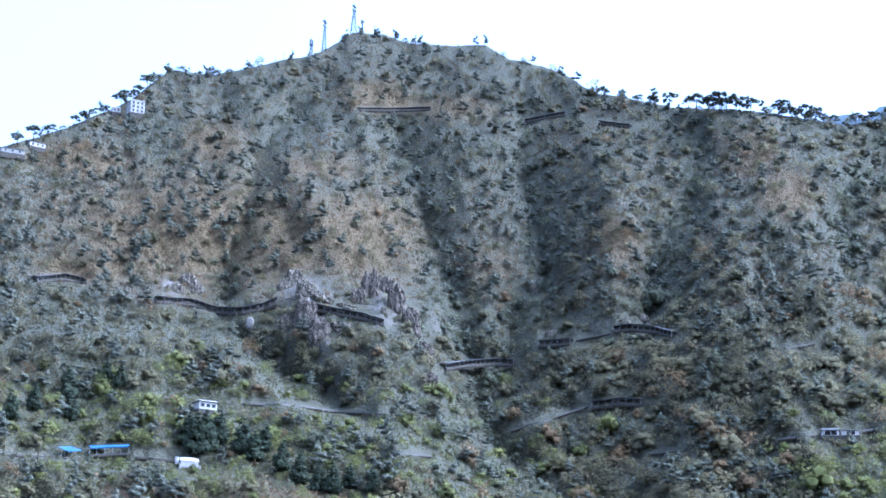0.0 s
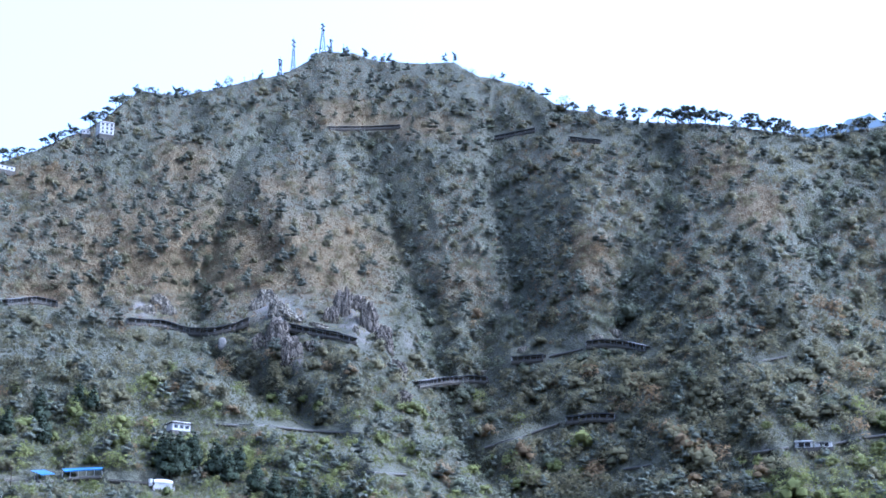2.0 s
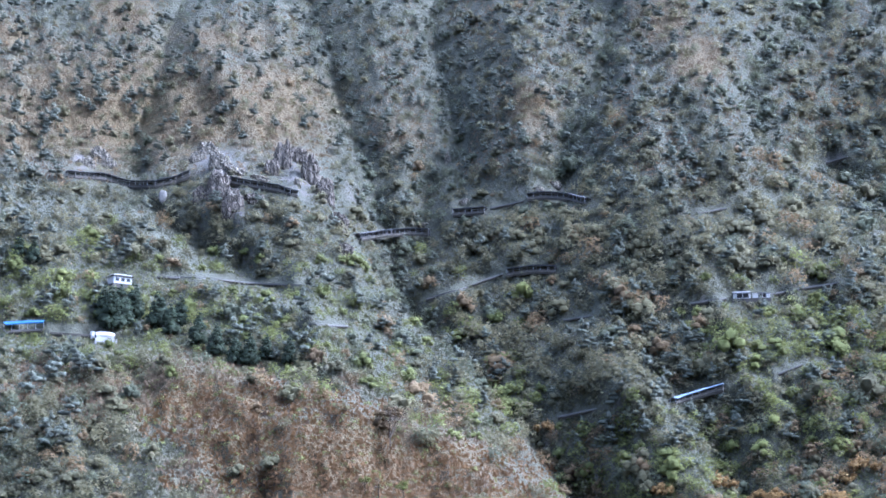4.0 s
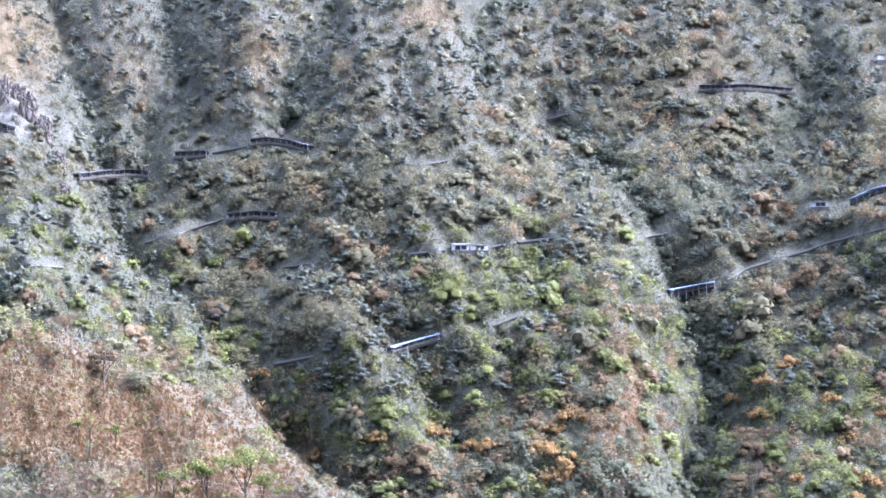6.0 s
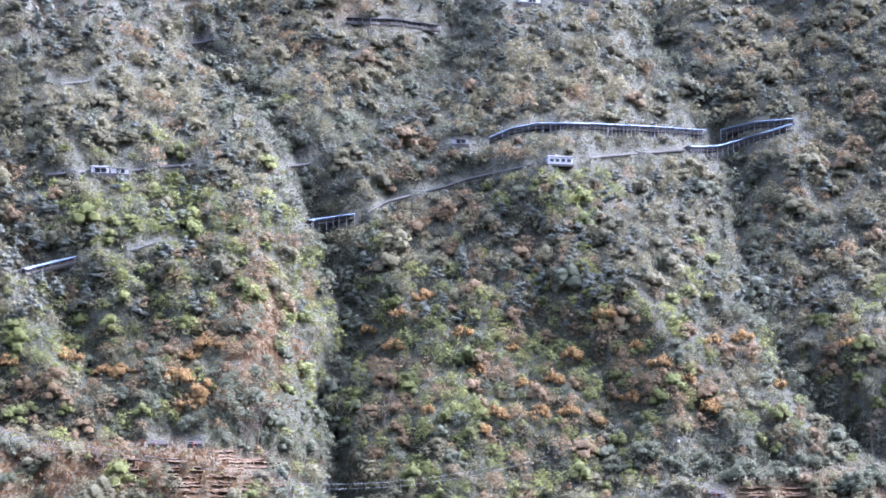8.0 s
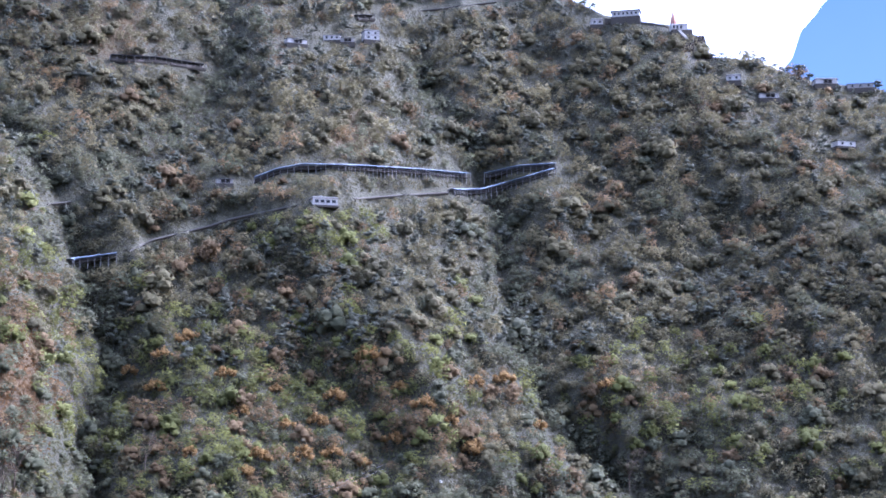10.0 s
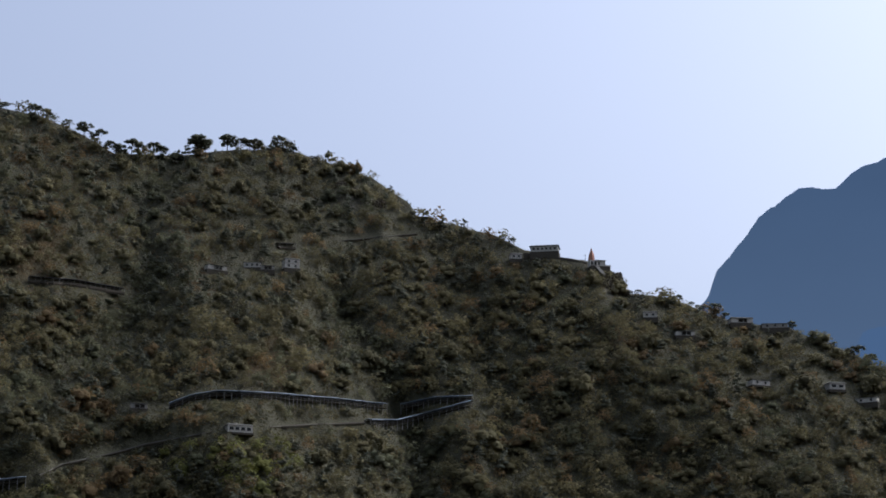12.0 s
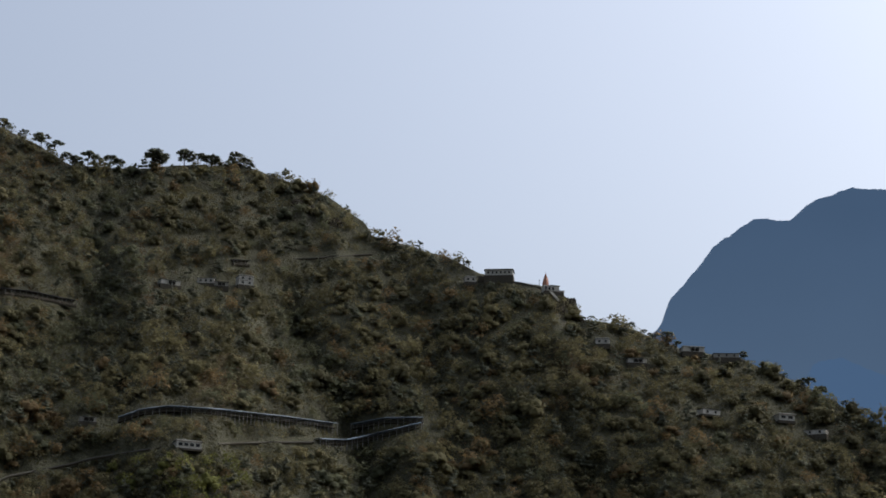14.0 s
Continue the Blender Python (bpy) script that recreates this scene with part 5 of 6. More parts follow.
# ================= single trees =================
def limb_tree_mesh(rng, height, spread, levels=2, thick=0.03):
    """Trunk and forking limbs, unit height scaled; returns bmesh and tips."""
    bm = bmesh.new()
    tips = []

    def grow(a, d, length, r, depth):
        b = a + d * length
        rod_into(bm, a, b, r, r * 0.6, 5 if depth > 1 else 3)
        if depth == 0:
            tips.append(b)
            return
        for _ in range(3 if depth > 1 else 4):
            nd = (d + Vector((rng.uniform(-1, 1), rng.uniform(-1, 1), rng.uniform(-0.2, 0.5))) * spread).normalized()
            grow(a + d * length * rng.uniform(0.55, 1.0), nd, length * rng.uniform(0.55, 0.8), r * 0.55, depth - 1)
    grow(Vector((0, 0, -0.5)), Vector((rng.uniform(-.05, .05), rng.uniform(-.05, .05), 1)).normalized(), height * 0.5, height * thick, levels)
    return bm, tips


def single_tree(name, kind, rng, height, mat):
    """One tree with a trunk and a crown of leaf clumps; kinds: open, bare, round, umbrella, conifer."""
    base = new(name)
    if kind in ("open", "bare"):
        bm, tips = limb_tree_mesh(rng, height, 0.6 if kind == "bare" else 0.75, 4 if kind == "bare" else 3, 0.022)
        part("trunk", bm, TWIG if kind == "bare" else BARK, base)
        if kind == "bare":
            part_tips = []
            for t in tips:
                k = rng.randint(3, 5)
                d = rng.normal(size=(k, 3))
                d /= np.linalg.norm(d, axis=1, keepdims=True)
                part_tips.append(leaf_quads(np.array(t)[None] + d * height * 0.03, d, height * 0.012, rng))
            v, f, out = join_arrays(part_tips)
        else:
            pcs = []
            for t in tips:
                c = np.array(t)
                s = height * 0.075
                k = 20
                d = rng.normal(size=(k, 3))
                d /= np.linalg.norm(d, axis=1, keepdims=True)
                nn = d * [0.6, 0.6, 1] + rng.normal(size=(k, 3)) * 0.4
                nn /= np.linalg.norm(nn, axis=1, keepdims=True)
                pcs.append(leaf_quads(c + d * s * [1.2, 1.2, 0.8], nn, s * 0.3, rng))
            v, f, out = join_arrays(pcs)
    elif kind == "round":
        v, f = trunk_shape(height * 0.6, height * 0.03, height * 0.03, 7)
        o = new("trunk", raw_mesh("trunk", v - [0, 0, 0.5], f, BARK))
        o.parent = base
        pcs = []
        for i in range(22):
            a, q = rng.uniform(0, 6.28), math.sqrt(rng.uniform(0, 1))
            c = np.array([math.cos(a) * q * 0.46, math.sin(a) * q * 0.46, 0.78 - 0.3 * q * q - rng.uniform(0, 0.22)]) * height
            s = height * rng.uniform(0.07, 0.16)
            pcs.append(blob_shape(rng, ICO0, s * 0.7, s * 0.5, c, 0.3))
            d = rng.normal(size=(34, 3))
            d /= np.linalg.norm(d, axis=1, keepdims=True)
            nn = d + rng.normal(size=(34, 3)) * 0.5
            nn /= np.linalg.norm(nn, axis=1, keepdims=True)
            pcs.append(leaf_quads(c + d * s * rng.uniform(0.7, 1.3, (34, 1)), nn, s * 0.34, rng))
        v, f, out = join_arrays(pcs)
    elif kind == "umbrella":
        v, f = trunk_shape(height * 0.78, height * 0.022, height * 0.05, 7)
        limbs = [(v - [0, 0, 0.5], f)]
        pcs = []
        for i in range(15):
            a, q = i * 2.4 + rng.uniform(-0.4, 0.4), 0.4 * math.sqrt((i + 0.3) / 15)
            top = 0.86 - 1.1 * q * q - 0.16 * rng.uniform(0, 1) ** 2 - (0.22 if i % 5 == 4 else 0)
            c = np.array([math.cos(a) * q + 0.05, math.sin(a) * q, top]) * height
            s = height * rng.uniform(0.095, 0.15)
            if i % 2:
                foot, arm = np.array([0.03, 0, top - 0.28]) * height, trunk_shape(1.0, 1.0, 0, 4)
                u = arm[0][:, 2:3]
                limbs.append((foot + (c - foot) * u + np.stack([arm[0][:, 0], arm[0][:, 1], arm[0][:, 1] * 0], 1) * height * 0.009, arm[1]))
            pcs.append(blob_shape(rng, ICO0, s * 0.85, s * 0.45, c, 0.25))
            k = 36
            d = rng.normal(size=(k, 3))
            d /= np.linalg.norm(d, axis=1, keepdims=True)
            pcs.append(sprays(c + d * s * [1.1, 1.1, 0.55], d, s * 0.26, rng))
        v, f, _ = join_arrays(limbs)
        o = new("trunk", raw_mesh("trunk", v, f, BARK))
        o.parent = base
        v, f, out = join_arrays(pcs)
    else:
        v, f = trunk_shape(height * 0.9, height * 0.022, 0, 7)
        o = new("trunk", raw_mesh("trunk", v - [0, 0, 0.5], f, BARK))
        o.parent = base
        pcs = []
        tiers = 9
        for i in range(tiers):
            z = 0.15 + 0.82 * i / (tiers - 1)
            w = 0.27 * (1 - (z - 0.12) / 0.95) ** 0.75 + 0.03
            for j in range(4 if i < 7 else 2):
                a = rng.uniform(0, 6.28)
                c = np.array([math.cos(a) * w * 0.55, math.sin(a) * w * 0.55, z]) * height
                s = w * 0.6 * height
                pcs.append(blob_shape(rng, ICO0, s * 0.7, s * 0.4, c, 0.35))
                d = rng.normal(size=(36, 3))
                d /= np.linalg.norm(d, axis=1, keepdims=True)
                nn = d + rng.normal(size=(36, 3)) * 0.5
                nn /= np.linalg.norm(nn, axis=1, keepdims=True)
                pcs.append(leaf_quads(c + d * s * [1.15, 1.15, 0.7] * rng.uniform(0.6, 1.2, (36, 1)), nn, s * 0.3, rng))
        v, f, out = join_arrays(pcs)
    tone = np.full(len(v), rng.uniform(0.2, 0.8))
    o = new("crown", raw_mesh("crown", v, f, mat, False, {"tone": ("FLOAT", tone), "outward": ("FLOAT_VECTOR", out)}))
    o.parent = base
    return base


def plant(name, kind, height, mat, spots, label, category, group, seed, kinds=3):
    """Several trees of a kind: a few built, the rest copied at their own turn and size. Spots: bearing, height angle, size factor."""
    rng = np.random.RandomState(seed)
    made = []
    for i, (a, e, s) in enumerate(spots):
        if name != 'ridge_pine':
            STANDING.append((a, e, 0.38 * s if kind == 'round' else 0.2 * s))
        m = Matrix.Translation(at(a, e, 0.5) - Vector((0, 0, 3.6 * s if kind == "round" else 0))) @ Matrix.Rotation(rng.uniform(0, 6.28), 4, "Z")
        if i < kinds:
            t = single_tree(name, kind, rng, height, mat)
            tagged(t, label, category, group)
            t.scale = (s, s, s)
            t.matrix_basis = m @ Matrix.Diagonal((s, s, s, 1))
            made.append(t)
        else:
            src = made[i % kinds]
            t = copy_thing(src, m)
            t.scale = (s, s, s)


def crest_at(a):
    return float(np.interp(a, COLS[:len(FINE)], CREST_COL[:len(FINE)]))


rs = np.random.RandomState(4)
ridge_spots = []
for a, s in ((18.48, .9), (18.78, 1), (19.98, 1), (20.35, 1.1), (21.05, .9), (21.39, 1.1), (22.03, 1), (22.29, .9), (23.35, 1.5), (23.62, 1.3), (24.28, 1.2), (24.68, 1.2), (25.11, .9), (25.79, 1), (26.31, .6),
             (4.91, .7), (5.43, .7), (6.0, .6), (6.46, .8), (6.89, 1.0), (7.75, 1.2), (8.1, 1), (8.5, 1.2), (8.95, 1.1), (9.37, .9), (10.3, 1), (10.6, .8), (11.06, 1), (11.31, .9), (11.9, .8), (12.5, .9), (12.96, .8), (13.79, 1.1), (14.45, 1), (15.2, 1),
             (15.8, .9), (16.4, 1), (17.0, .9), (17.6, .8), (-12.42, .9), (-12.9, .7), (-11.9, .6), (-11.21, .7), (-10.97, .8), (-10.4, .7), (-9.75, 1.1), (-9.15, 1.0), (-9.9, .9), (-8.9, .6), (-7.05, .5), (-6.7, .45), (-6.11, .5), (-8.1, .5), (-7.6, .45), (-1.28, .5),
             (39.0, .8), (41.29, .6), (42.2, .6), (43.11, .8), (43.5, .7), (36.75, .45), (38.0, .5), (38.67, .5), (32.97, .6), (27.0, .4), (27.7, .4), (39.3, .6), (44.2, .7), (45.0, .8), (37.5, .4), (19.4, .7), (20.7, .8)):
    if rs.uniform() < 0.8:
        a2 = a + rs.uniform(-0.35, 0.35)
        ridge_spots.append((a2, crest_at(a2) - 0.08, s * rs.uniform(0.7, 1.05)))
    ridge_spots.append((a, crest_at(a) - 0.06 - 0.06 * rs.uniform(), s * rs.uniform(1.0, 1.3)))
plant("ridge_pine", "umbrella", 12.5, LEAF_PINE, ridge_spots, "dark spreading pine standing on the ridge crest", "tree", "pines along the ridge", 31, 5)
plant("autumn_tree", "round", 12, LEAF_ORANGE, [(a, e - 0.15, s * 1.15) for a, e, s in (
    (22.4, 4.9, .8), (24.7, 4.6, .9), (26.9, 4.1, .8), (27.1, 5.6, .7), (22.0, 6.0, .8), (28.6, 4.6, .7), (25.9, 3.4, .8), (22.6, 3.2, .7),
    (26.22, 6.47, 1.1), (20.86, 7.02, 1.0), (20.21, 6.56, .8), (33.12, 5.56, .8), (29.27, 5.71, .8), (30.09, 5.78, .9), (27.78, 5.07, .9), (25.22, 5.33, .9), (24.15, 3.62, 1), (23.0, 3.62, .9), (25.13, 3.69, .8),
    (29.24, 3.74, 1), (31.05, 4.45, .7), (21.04, 3.79, .6), (23.49, 5.58, .6), (14.12, 5.29, .8), (14.15, 3.93, 1), (23.82, 4.52, .7), (14.6, 5.59, 1), (13.77, 4.61, 1.1), (14.67, 4.28, 1.1), (12.21, 4.78, .9), (10.57, 5.19, 1),
    (8.93, 5.03, .9), (7.21, 4.53, .9), (11.64, 4.86, .7), (5.55, 6.96, .7), (20.0, 5.6, .9), (19.3, 6.1, .7))], "orange autumn tree among green forest", "tree", "autumn trees", 32, 4)
plant("dark_conifer", "conifer", 15, NEEDLE_DARK, [(a, e - 0.12, s) for a, e, s in (
    (-7.1, 9.84, 1.35), (-6.83, 9.98, 1.3), (-5.75, 9.89, 1.2), (-10.9, 11.28, 1.1), (-10.77, 10.65, 1), (-9.38, 11.68, .8), (-9.8, 11.82, .8), (-4.58, 9.45, 1), (-4.07, 9.14, 1), (-3.08, 8.84, 1), (-5.09, 9.92, 1.0), (-12.45, 10.55, 1),
    (-11.83, 10.91, .9), (-6.45, 10.1, 1.2), (-2.59, 9.01, .8), (-5.4, 9.7, 1), (-7.3, 10.1, 1.1), (-3.5, 8.9, .9), (-1.9, 8.9, .8))], "tall dark green conifer on the near slope", "tree", "dark conifers", 33, 4)
plant("leafy_tree", "open", 15, LEAF_BRIGHT, [(5.13, 2.95, 1.5), (4.08, 3.0, 1.2), (1.41, 4.65, .55), (3.12, 3.25, .75), (3.5, 3.1, .5), (2.7, 3.3, .55), (6.3, 3.0, .6), (0.3, 5.0, .5), (5.6, 2.9, .8)], "yellow-green leafy tree on the dry slope", "tree", "bright trees on the dry slope", 34, 3)
plant("roadside_pine", "umbrella", 14, LEAF_DRY, [(1.0, 6.6, 1.0)], "thin brown-orange pine on the dry slope", "tree", "", 37, 1)
plant("leafy_tree", "round", 15, LEAF_DARK, [(8.7, 2.35, .9), (8.85, 1.5, .8), (33.26, 1.3, 1.2), (30.03, 1.6, 1.2), (29.05, 1.75, 1.0), (32.15, 1.9, 1.1), (27.26, 2.25, 1.2), (33.91, 1.3, 1.1), (28.07, 1.8, 1.1), (31.2, 1.6, 1.0), (32.8, 1.2, 1.0), (26.4, 1.9, .9), (18.3, 1.2, .8)],
      "round dark green tree above the terraces", "tree", "green trees above the terraces", 35, 4)
plant("bare_tree", "bare", 17, TWIG, [(16.08, 2.7, 1.2), (33.69, 2.4, 1.1), (19.74, 3.2, 1.0), (15.75, 2.4, 1.0), (18.96, 1.2, .6), (6.44, 1.7, .8), (10.4, 2.0, .8), (14.81, 1.9, .6), (1.04, 6.3, .9), (11.7, 1.8, .7), (4.7, 2.4, .6)], "leafless grey tree with spreading twigs", "tree", "leafless trees", 36, 3)


# ================= small things on the slope =================
def water_tank(az, el, label):
    """A white cylindrical tank on a low stand."""
    base = new("water_tank")
    base.matrix_basis = Matrix.Translation(at(az, el, 2.5)) @ Matrix.Rotation(face_viewer(az), 4, "Z")
    tagged(base, label, "tank")
    part("stand", box_bm(2.4, 2.4, 3.0, 0.03, (0, 0, 0.0)), CONCRETE, base)
    bm = bmesh.new()
    bmesh.ops.create_cone(bm, cap_ends=True, segments=16, radius1=1.2, radius2=1.15, depth=2.0, matrix=Matrix.Translation((0, 0, 2.5)))
    base.scale = (0.5, 0.5, 0.5)
    part("drum", bm, WHITEWASH, base)
    bm = bmesh.new()
    bmesh.ops.create_cone(bm, cap_ends=True, segments=16, radius1=1.2, radius2=0.35, depth=0.5, matrix=Matrix.Translation((0, 0, 3.752)))
    part("lid", bm, WHITEWASH, base)
    OPEN_LINES.append([(az - 0.12, el + 0.1), (az + 0.12, el + 0.1)])


water_tank(28.25, 2.72, "small white water tank among the trees")


# ================= power line =================
def wires(p0, p1, sag, n, label):
    """Sagging cables between two poles, one thing."""
    base = new("power_cable")
    base.location = p0
    tagged(base, label, "cable", "overhead cables")
    for k in range(n):
        off = Vector((0, 0, (k - (n - 1) / 2) * 1.4))
        line = [(p1 - p0) * (i / 16) + off + Vector((0, 0, -4 * sag * (i / 16) * (1 - i / 16))) for i in range(17)]
        w = 0.026
        part("cable", strip(line, [(-w, 0), (0, w), (w, 0), (0, -w)]), CABLE, base)


def free_point(az, el, r):
    return Vector((r * math.sin(radians(az)), r * math.cos(radians(az)), EYE.z + r * math.tan(radians(el))))


for (a0, e0, r0), (a1, e1, r1), sag in (((2.4, 4.32, 540), (6.7, 3.5, 545), 2.5), ((6.7, 3.5, 545), (17.2, 1.85, 560), 2), ((17.2, 1.55, 560), (26.6, 3.25, 650), 6)):
    wires(free_point(a0, e0, r0), free_point(a1, e1, r1), sag, 2, "slack overhead power cables across the valley")
for a, e, h in ((2.4, 3.45, 8.2), (2.62, 3.42, 8), (6.7, 2.43, 10.5), (0.7, 4.56, 9.5), (-11.6, 9.35, 8), (17.1, 0.9, 9)):
    pole(a, e, h, "wooden utility pole with crossarms", 0.2, 2, BARK, 1.0, "utility_pole")


# ================= woodland =================
FIELDS = [(36.6, 1.0, 3.0, .9, 1), (31, .9, 1.6, .6, 1), (14.4, 1.9, 2.2, .8, 1), (14.4, .9, 1.4, .7, 1), (6.3, 2.5, 1.2, .5, .8)]
FRESH = [(3.5, 7.6, 1.8, 1.4, .9), (1.0, 8.6, 2.0, 1.2, .6), (16.6, 9.6, 1.0, 2.4, .8), (17.4, 5.2, 1.0, 3.0, .7), (21, 4.4, 10, 3.4, .9), (35, 4.5, 6, 2.2, .5), (9, 5.5, 5, 2, .7), (14, 7, 3.5, 3, .55), (26, 4.5, 5, 2, .4), (-6, 10.2, 9, 1.8, .9), (0, 9.8, 3.5, 1.6, .9), (13, 9, 3.5, 2.0, .8), (25.3, 9.8, 2.0, 1.0, .8), (10, 6.5, 3, 1.5, .6), (23, 5, 4, 1.2, .5), (37, 5.5, 3, 1.5, .4)]


def ravine_near(az, el):
    """How close a place lies to the bottom of a ravine, where darker growth puts in its shade."""
    return np.max([np.exp(-(near_line(az, el, line) / 0.62) ** 2) for line, depth, width in RAVINES if depth > 55], axis=0)


def woods():
    rng = np.random.RandomState(5)
    broad = [broad_crown(rng, dense=n % 5 == 0, tall=1.65 if n % 3 == 0 else 1.4) for n in range(9)]
    shrub = [broad_crown(rng, 20, 1, 0.15) for _ in range(8)]
    pines = []
    for _ in range(6):
        pines.append(join_arrays([pine_crown(rng), trunk_shape(0.8, 0.018)]))
    # broad-leaved trees
    az, el = scatter(0.36, 0.32, -14.2, 46.8, 0.2, rng)
    g = blobs(az, el, GRASSY)
    rk = blobs(az, el, ROCKY)
    low = np.clip((15.5 - el) / 5, 0, 1)
    bare = blobs(az, el, REDDISH) + 1.8 * blobs(az, el, FIELDS)
    dens = 0.95 + 0.25 * (el > 14) + 0.45 * low - 0.45 * g - 0.7 * rk - 1.1 * bare + 0.5 * fbm(az * 0.9, el * 0.9, 3, 21)
    dens = np.where(az > 12, dens + 0.65, dens)
    near = (az < 9) & (az > -6.5) & (el < np.interp(az, [q[0] for q in EDGES[2][0]], [q[1] for q in EDGES[2][0]]) - 0.75)
    dens = np.where(near, dens * 0.1, dens)
    keep = rng.uniform(0, 1, len(az)) < dens
    az, el = az[keep], el[keep]
    p = hill(az, el)
    r = np.hypot(p[:, 0], p[:, 1])
    size = rng.uniform(3.8, 8.0, len(az)) * np.where((el > 14.5) & (az < 13), 0.82, 1) * np.where((el > 7) & (el < 14.5), 1.1, 1) * np.where((az < 12) & (el > 13), 0.85, 1) * np.where((az < 3) & (el > 8.3), 0.75, 1) * (r / 1000) ** 0.7 * np.where(rng.uniform(0, 1, len(az)) < 0.15, 1.35, 1)
    fit = room_under_lines(az, el, np.degrees(size * 1.45 / r), np.degrees(size / r))
    ok = fit > 0
    az, el, p, size = az[ok], el[ok], p[ok], (size * fit)[ok]
    p[:, 2] -= size * 0.32
    pick = rng.uniform(0, 1, len(az)) + 0.3 * fbm(az * 0.5, el * 0.5, 3, 40)
    warm = np.clip(blobs(az, el, [(26, 4.6, 6, 2.2, .75), (22, 9, 5, 2.5, .25), (12, 4, 5, 1.5, .35), (36, 5, 4, 2, .15), (0, 6.5, 6, 2, .3), (15.5, 5.5, 1.5, 2.5, .6)]), 0, 1)
    dry = pick < np.where((az < 12) & (el > 7.5), 0.04, 0.12) + warm * 0.5
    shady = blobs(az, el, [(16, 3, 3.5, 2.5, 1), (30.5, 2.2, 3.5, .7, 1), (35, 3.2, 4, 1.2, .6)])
    # ravine bottoms take darker leaves: their shade is put into the colour
    ravine_shade = ravine_near(az, el)
    dark = pick > 0.92 - 0.85 * np.maximum(0.65 * shady, ravine_shade)
    dry &= ~(ravine_shade > 0.4)
    tones = np.clip(0.5 + 0.9 * fbm(az * 0.6, el * 0.8, 4, 63) + rng.uniform(-0.35, 0.35, len(az)), 0, 1)
    green = ~dry & ~dark & (rng.uniform(0, 1, len(az)) < blobs(az, el, FRESH))
    dry &= ~green
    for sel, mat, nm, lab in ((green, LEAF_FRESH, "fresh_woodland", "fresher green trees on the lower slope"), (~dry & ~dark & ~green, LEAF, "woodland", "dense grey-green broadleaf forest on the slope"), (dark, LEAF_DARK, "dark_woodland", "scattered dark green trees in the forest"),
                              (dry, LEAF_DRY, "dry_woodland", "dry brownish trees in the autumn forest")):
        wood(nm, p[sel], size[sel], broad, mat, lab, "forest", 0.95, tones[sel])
    # pines on the upper slopes
    az, el = scatter(0.46, 0.38, -14.2, 46.8, 6.0, rng)
    dens = 0.34 - blobs(az, el, FIELDS) - blobs(az, el, REDDISH) + 0.5 * np.clip((el - 12.5) / 3, 0, 1) - 0.35 * blobs(az, el, GRASSY) - 0.6 * blobs(az, el, ROCKY) + 0.6 * fbm(az * 0.6, el * 0.6, 3, 77)
    keep = rng.uniform(0, 1, len(az)) < dens
    az, el = az[keep], el[keep]
    p = hill(az, el)
    r = np.hypot(p[:, 0], p[:, 1])
    size = rng.uniform(8, 14.5, len(az))
    fit = room_under_lines(az, el, np.degrees(size / r), np.degrees(size * 0.3 / r))
    ok = fit > 0.5
    p, size = p[ok], (size * fit)[ok]
    p[:, 2] -= 0.5
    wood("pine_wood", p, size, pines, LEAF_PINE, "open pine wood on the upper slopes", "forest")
    # shrubs everywhere
    az, el = scatter(0.31, 0.24, -14.2, 46.8, -0.2, rng)
    dens = 0.75 - 0.75 * blobs(az, el, FIELDS) + 0.4 * np.clip((el - 13) / 2, 0, 1) - 0.1 * blobs(az, el, GRASSY) - 0.5 * blobs(az, el, ROCKY) + 0.5 * fbm(az * 1.3, el * 1.3, 3, 55)
    near = (az < 9) & (az > -6.5) & (el < np.interp(az, [q[0] for q in EDGES[2][0]], [q[1] for q in EDGES[2][0]]) - 0.6)
    dens = np.where(near, dens * 0.4, dens)
    keep = rng.uniform(0, 1, len(az)) < dens
    az, el = az[keep], el[keep]
    p = hill(az, el)
    r = np.hypot(p[:, 0], p[:, 1])
    size = rng.uniform(1.0, 2.5, len(az)) * (r / 1000) ** 0.7
    fit = room_under_lines(az, el, np.degrees(size * 1.3 / r), np.degrees(size / r))
    ok = fit > 0
    az, el, p, size = az[ok], el[ok], p[ok], (size * fit)[ok]
    p[:, 2] -= size * 0.25
    dry = rng.uniform(0, 1, len(az)) < 0.3 + 0.3 * blobs(az, el, GRASSY) + 0.5 * blobs(az, el, REDDISH)
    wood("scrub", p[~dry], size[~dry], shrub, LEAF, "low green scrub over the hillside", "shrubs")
    wood("dry_scrub", p[dry], size[dry], shrub, LEAF_DRY, "low dry brown scrub over the hillside", "shrubs")
    # low scrub close under the walkways and walls
    va, ve = [], []
    for line in OPEN_LINES:
        for (a0, e0), (a1, e1) in zip(line, line[1:]):
            n = int(abs(a1 - a0) * 24) + 2
            u = rng.uniform(0, 1, n)
            va.append(a0 + (a1 - a0) * u)
            ve.append(e0 + (e1 - e0) * u - rng.uniform(0.06, 0.5, n))
    az, el = np.concatenate(va), np.concatenate(ve)
    p = hill(az, el)
    r = np.hypot(p[:, 0], p[:, 1])
    size = rng.uniform(0.7, 2.2, len(az)) * (r / 1000)
    fit = room_under_lines(az, el, np.degrees(size * 1.3 / r), np.degrees(size / r))
    ok = fit > 0
    p, size = p[ok], (size * fit)[ok]
    p[:, 2] -= size * 0.2
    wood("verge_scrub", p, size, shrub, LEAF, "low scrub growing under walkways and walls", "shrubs")
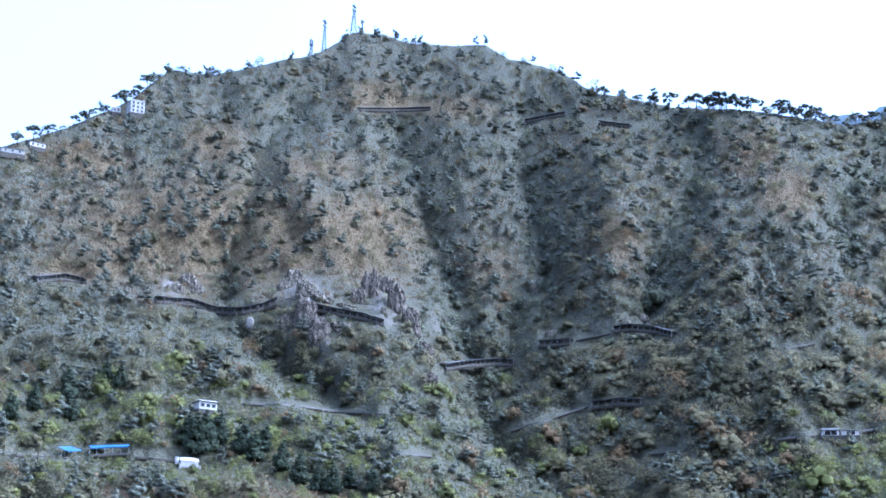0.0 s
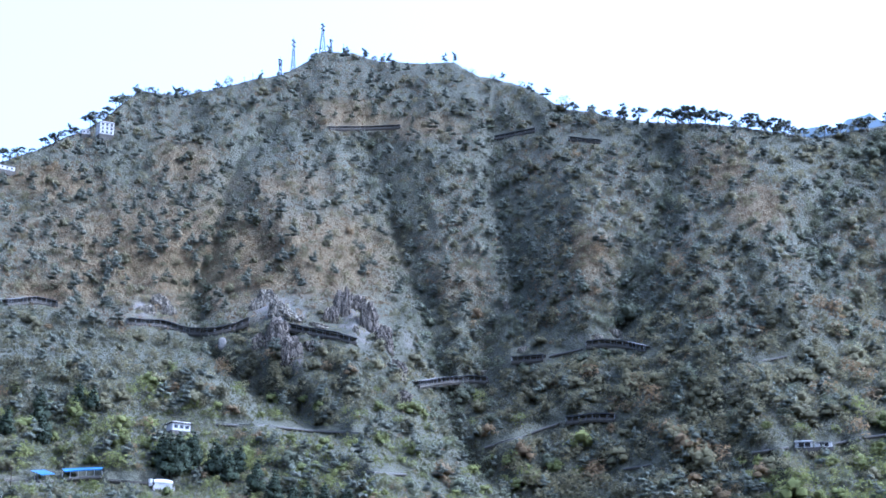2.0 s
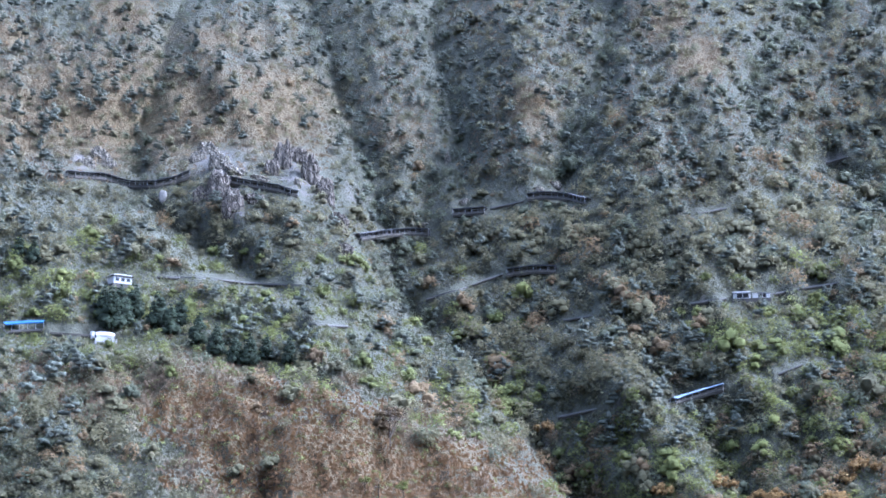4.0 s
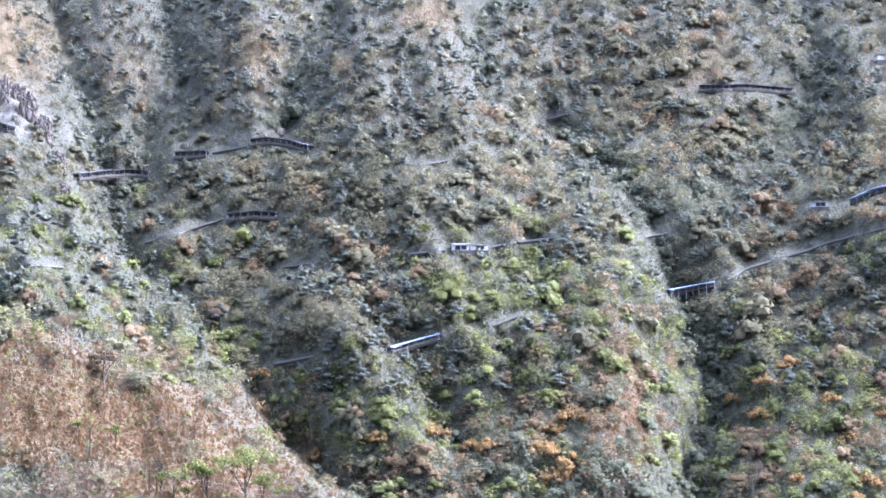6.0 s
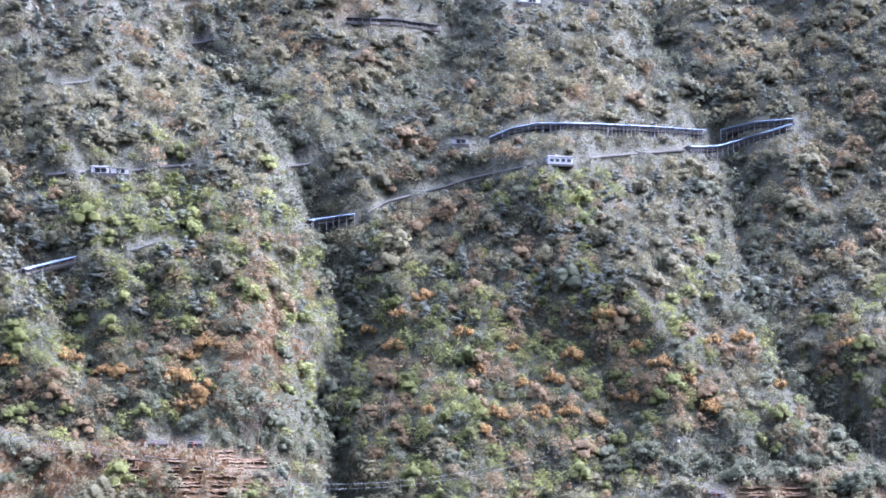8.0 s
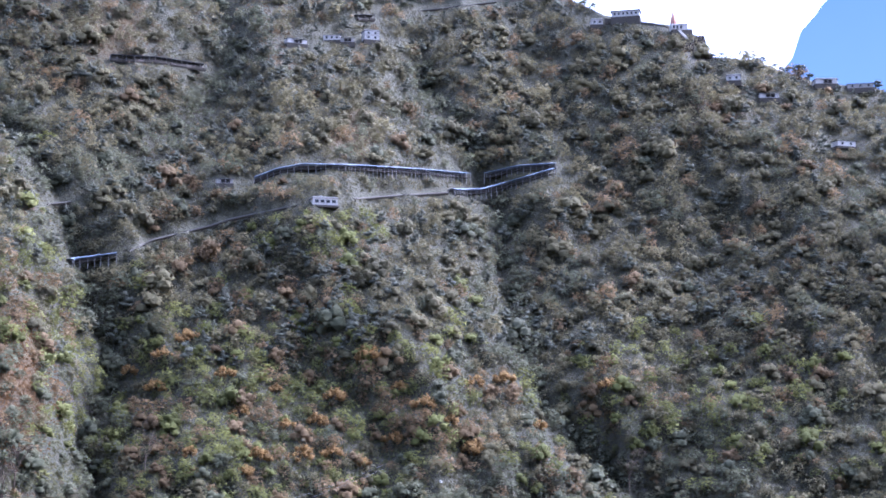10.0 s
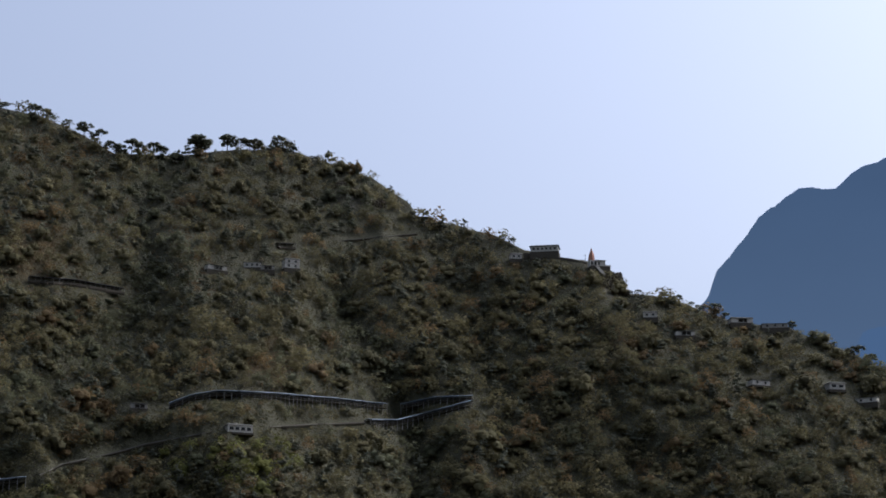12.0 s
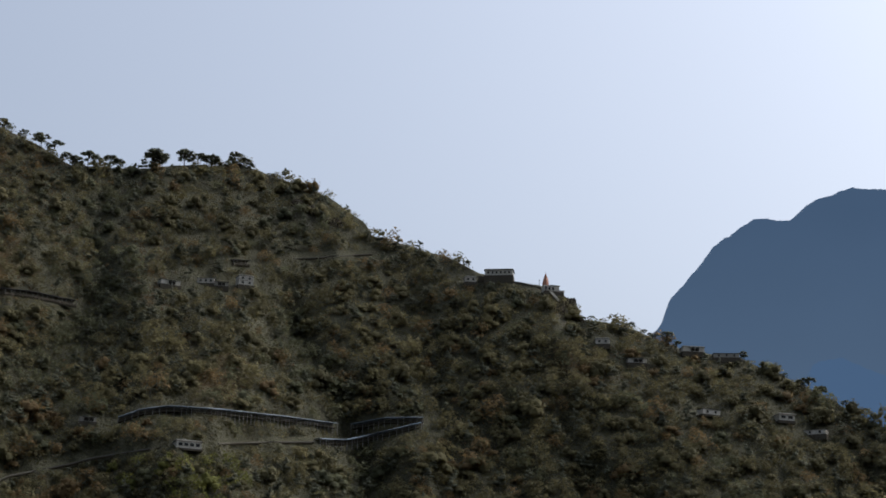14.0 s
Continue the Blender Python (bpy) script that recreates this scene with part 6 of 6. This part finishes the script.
    # turf over the whole slope: straw where it is open, green-grey below the trees
    az, el = scatter(0.112, 0.094, -14.2, 46.8, -0.2, rng)
    g = blobs(az, el, GRASSY) + 0.5 * np.clip((el - 13) / 2, 0, 1) * (az < 24) + 0.6 * fbm(az * 0.8, el * 0.9, 4, 71)
    red = blobs(az, el, REDDISH) + 0.7 * blobs(az, el, FIELDS) + 0.4 * fbm(az * 1.1, el * 1.1, 3, 72)
    keep = rng.uniform(0, 1, len(az)) < 0.97 - 0.8 * blobs(az, el, ROCKY)
    az, el, g, red = az[keep], el[keep], g[keep], red[keep]
    size = rng.uniform(0.7, 1.6, len(az))
    tones = np.clip(0.5 + 0.9 * fbm(az * 1.6, el * 2.0, 4, 73) + rng.uniform(-0.1, 0.1, len(az)), 0, 1)
    fit = room_under_lines(az, el, np.full(len(az), 0.07), np.full(len(az), 0.06))
    dry = (red > 0.45) & (fit > 0)
    straw = (g > 0.42) & ~dry & (fit > 0)
    deep = (ravine_near(az, el) > 0.5) & (fit > 0)
    dry, straw = dry & ~deep, straw & ~deep
    olive = ~dry & ~straw & ~deep & (fit > 0) & (blobs(az, el, FRESH) + 0.3 * fbm(az * 1.2, el * 1.4, 3, 75) > 0.5)
    rest = ~dry & ~straw & ~deep & ~olive & (fit > 0)
    turf("olive_turf", az[olive], el[olive], size[olive], GRASS_OLIVE, "olive grass and herbs on the lower slopes", tones[olive])
    # lower tone puts ravine shade into the colour of this undergrowth
    turf("ravine_turf", az[deep], el[deep], size[deep], UNDERGROWTH, "undergrowth darkened in place of shade along the ravines", tones[deep] * 0.4)
    turf("straw_turf", az[dry], el[dry], size[dry], LEAF_STRAW, "reddish straw grass on dry slopes", tones[dry])
    turf("khaki_turf", az[straw], el[straw], size[straw], GRASS_KHAKI, "khaki grass on open upper slopes", tones[straw] * 0.7)
    turf("green_turf", az[rest], el[rest], size[rest], UNDERGROWTH, "rough grey-green grass and herbs between trees", tones[rest])
    # small bushes on the near slope and the fields
    spots = []
    for a0, a1, e0, e1, ca, ce in ((-7, 10, 1.6, 9.6, 0.2, 0.17), (-14, -7, 8.5, 9.9, 0.3, 0.24), (11.5, 17.5, 0.3, 2.8, 0.28, 0.24), (28, 40, 0.2, 2.2, 0.28, 0.24)):
        na, ne = int((a1 - a0) / ca), int((e1 - e0) / ce)
        i, j = np.meshgrid(np.arange(na), np.arange(ne), indexing="ij")
        spots.append(np.stack([(a0 + (i + rng.uniform(0, 1, i.shape)) * ca).ravel(), (e0 + (j + rng.uniform(0, 1, i.shape)) * ce).ravel()], 1))
    az, el = np.concatenate(spots).T
    edge = np.interp(az, [q[0] for q in EDGES[2][0]], [q[1] for q in EDGES[2][0]])
    keep = (el < edge + 0.1) & (rng.uniform(0, 1, len(az)) < 0.9)
    az, el = az[keep], el[keep]
    p = hill(az, el)
    size = rng.uniform(0.6, 1.8, len(az))
    fit = room_under_lines(az, el, np.degrees(size * 1.3 / 600), np.degrees(size / 600))
    ok = fit > 0
    az, el, p, size = az[ok], el[ok], p[ok], size[ok]
    p[:, 2] -= size * 0.35
    pick = rng.uniform(0, 1, len(az)) + 0.35 * fbm(az * 0.7, el * 0.9, 3, 19)
    wood("low_bushes", p[pick >= 0.6], size[pick >= 0.6] * 1.3, shrub, LEAF_FRESH, "small olive bushes on the near slope", "shrubs")


woods()
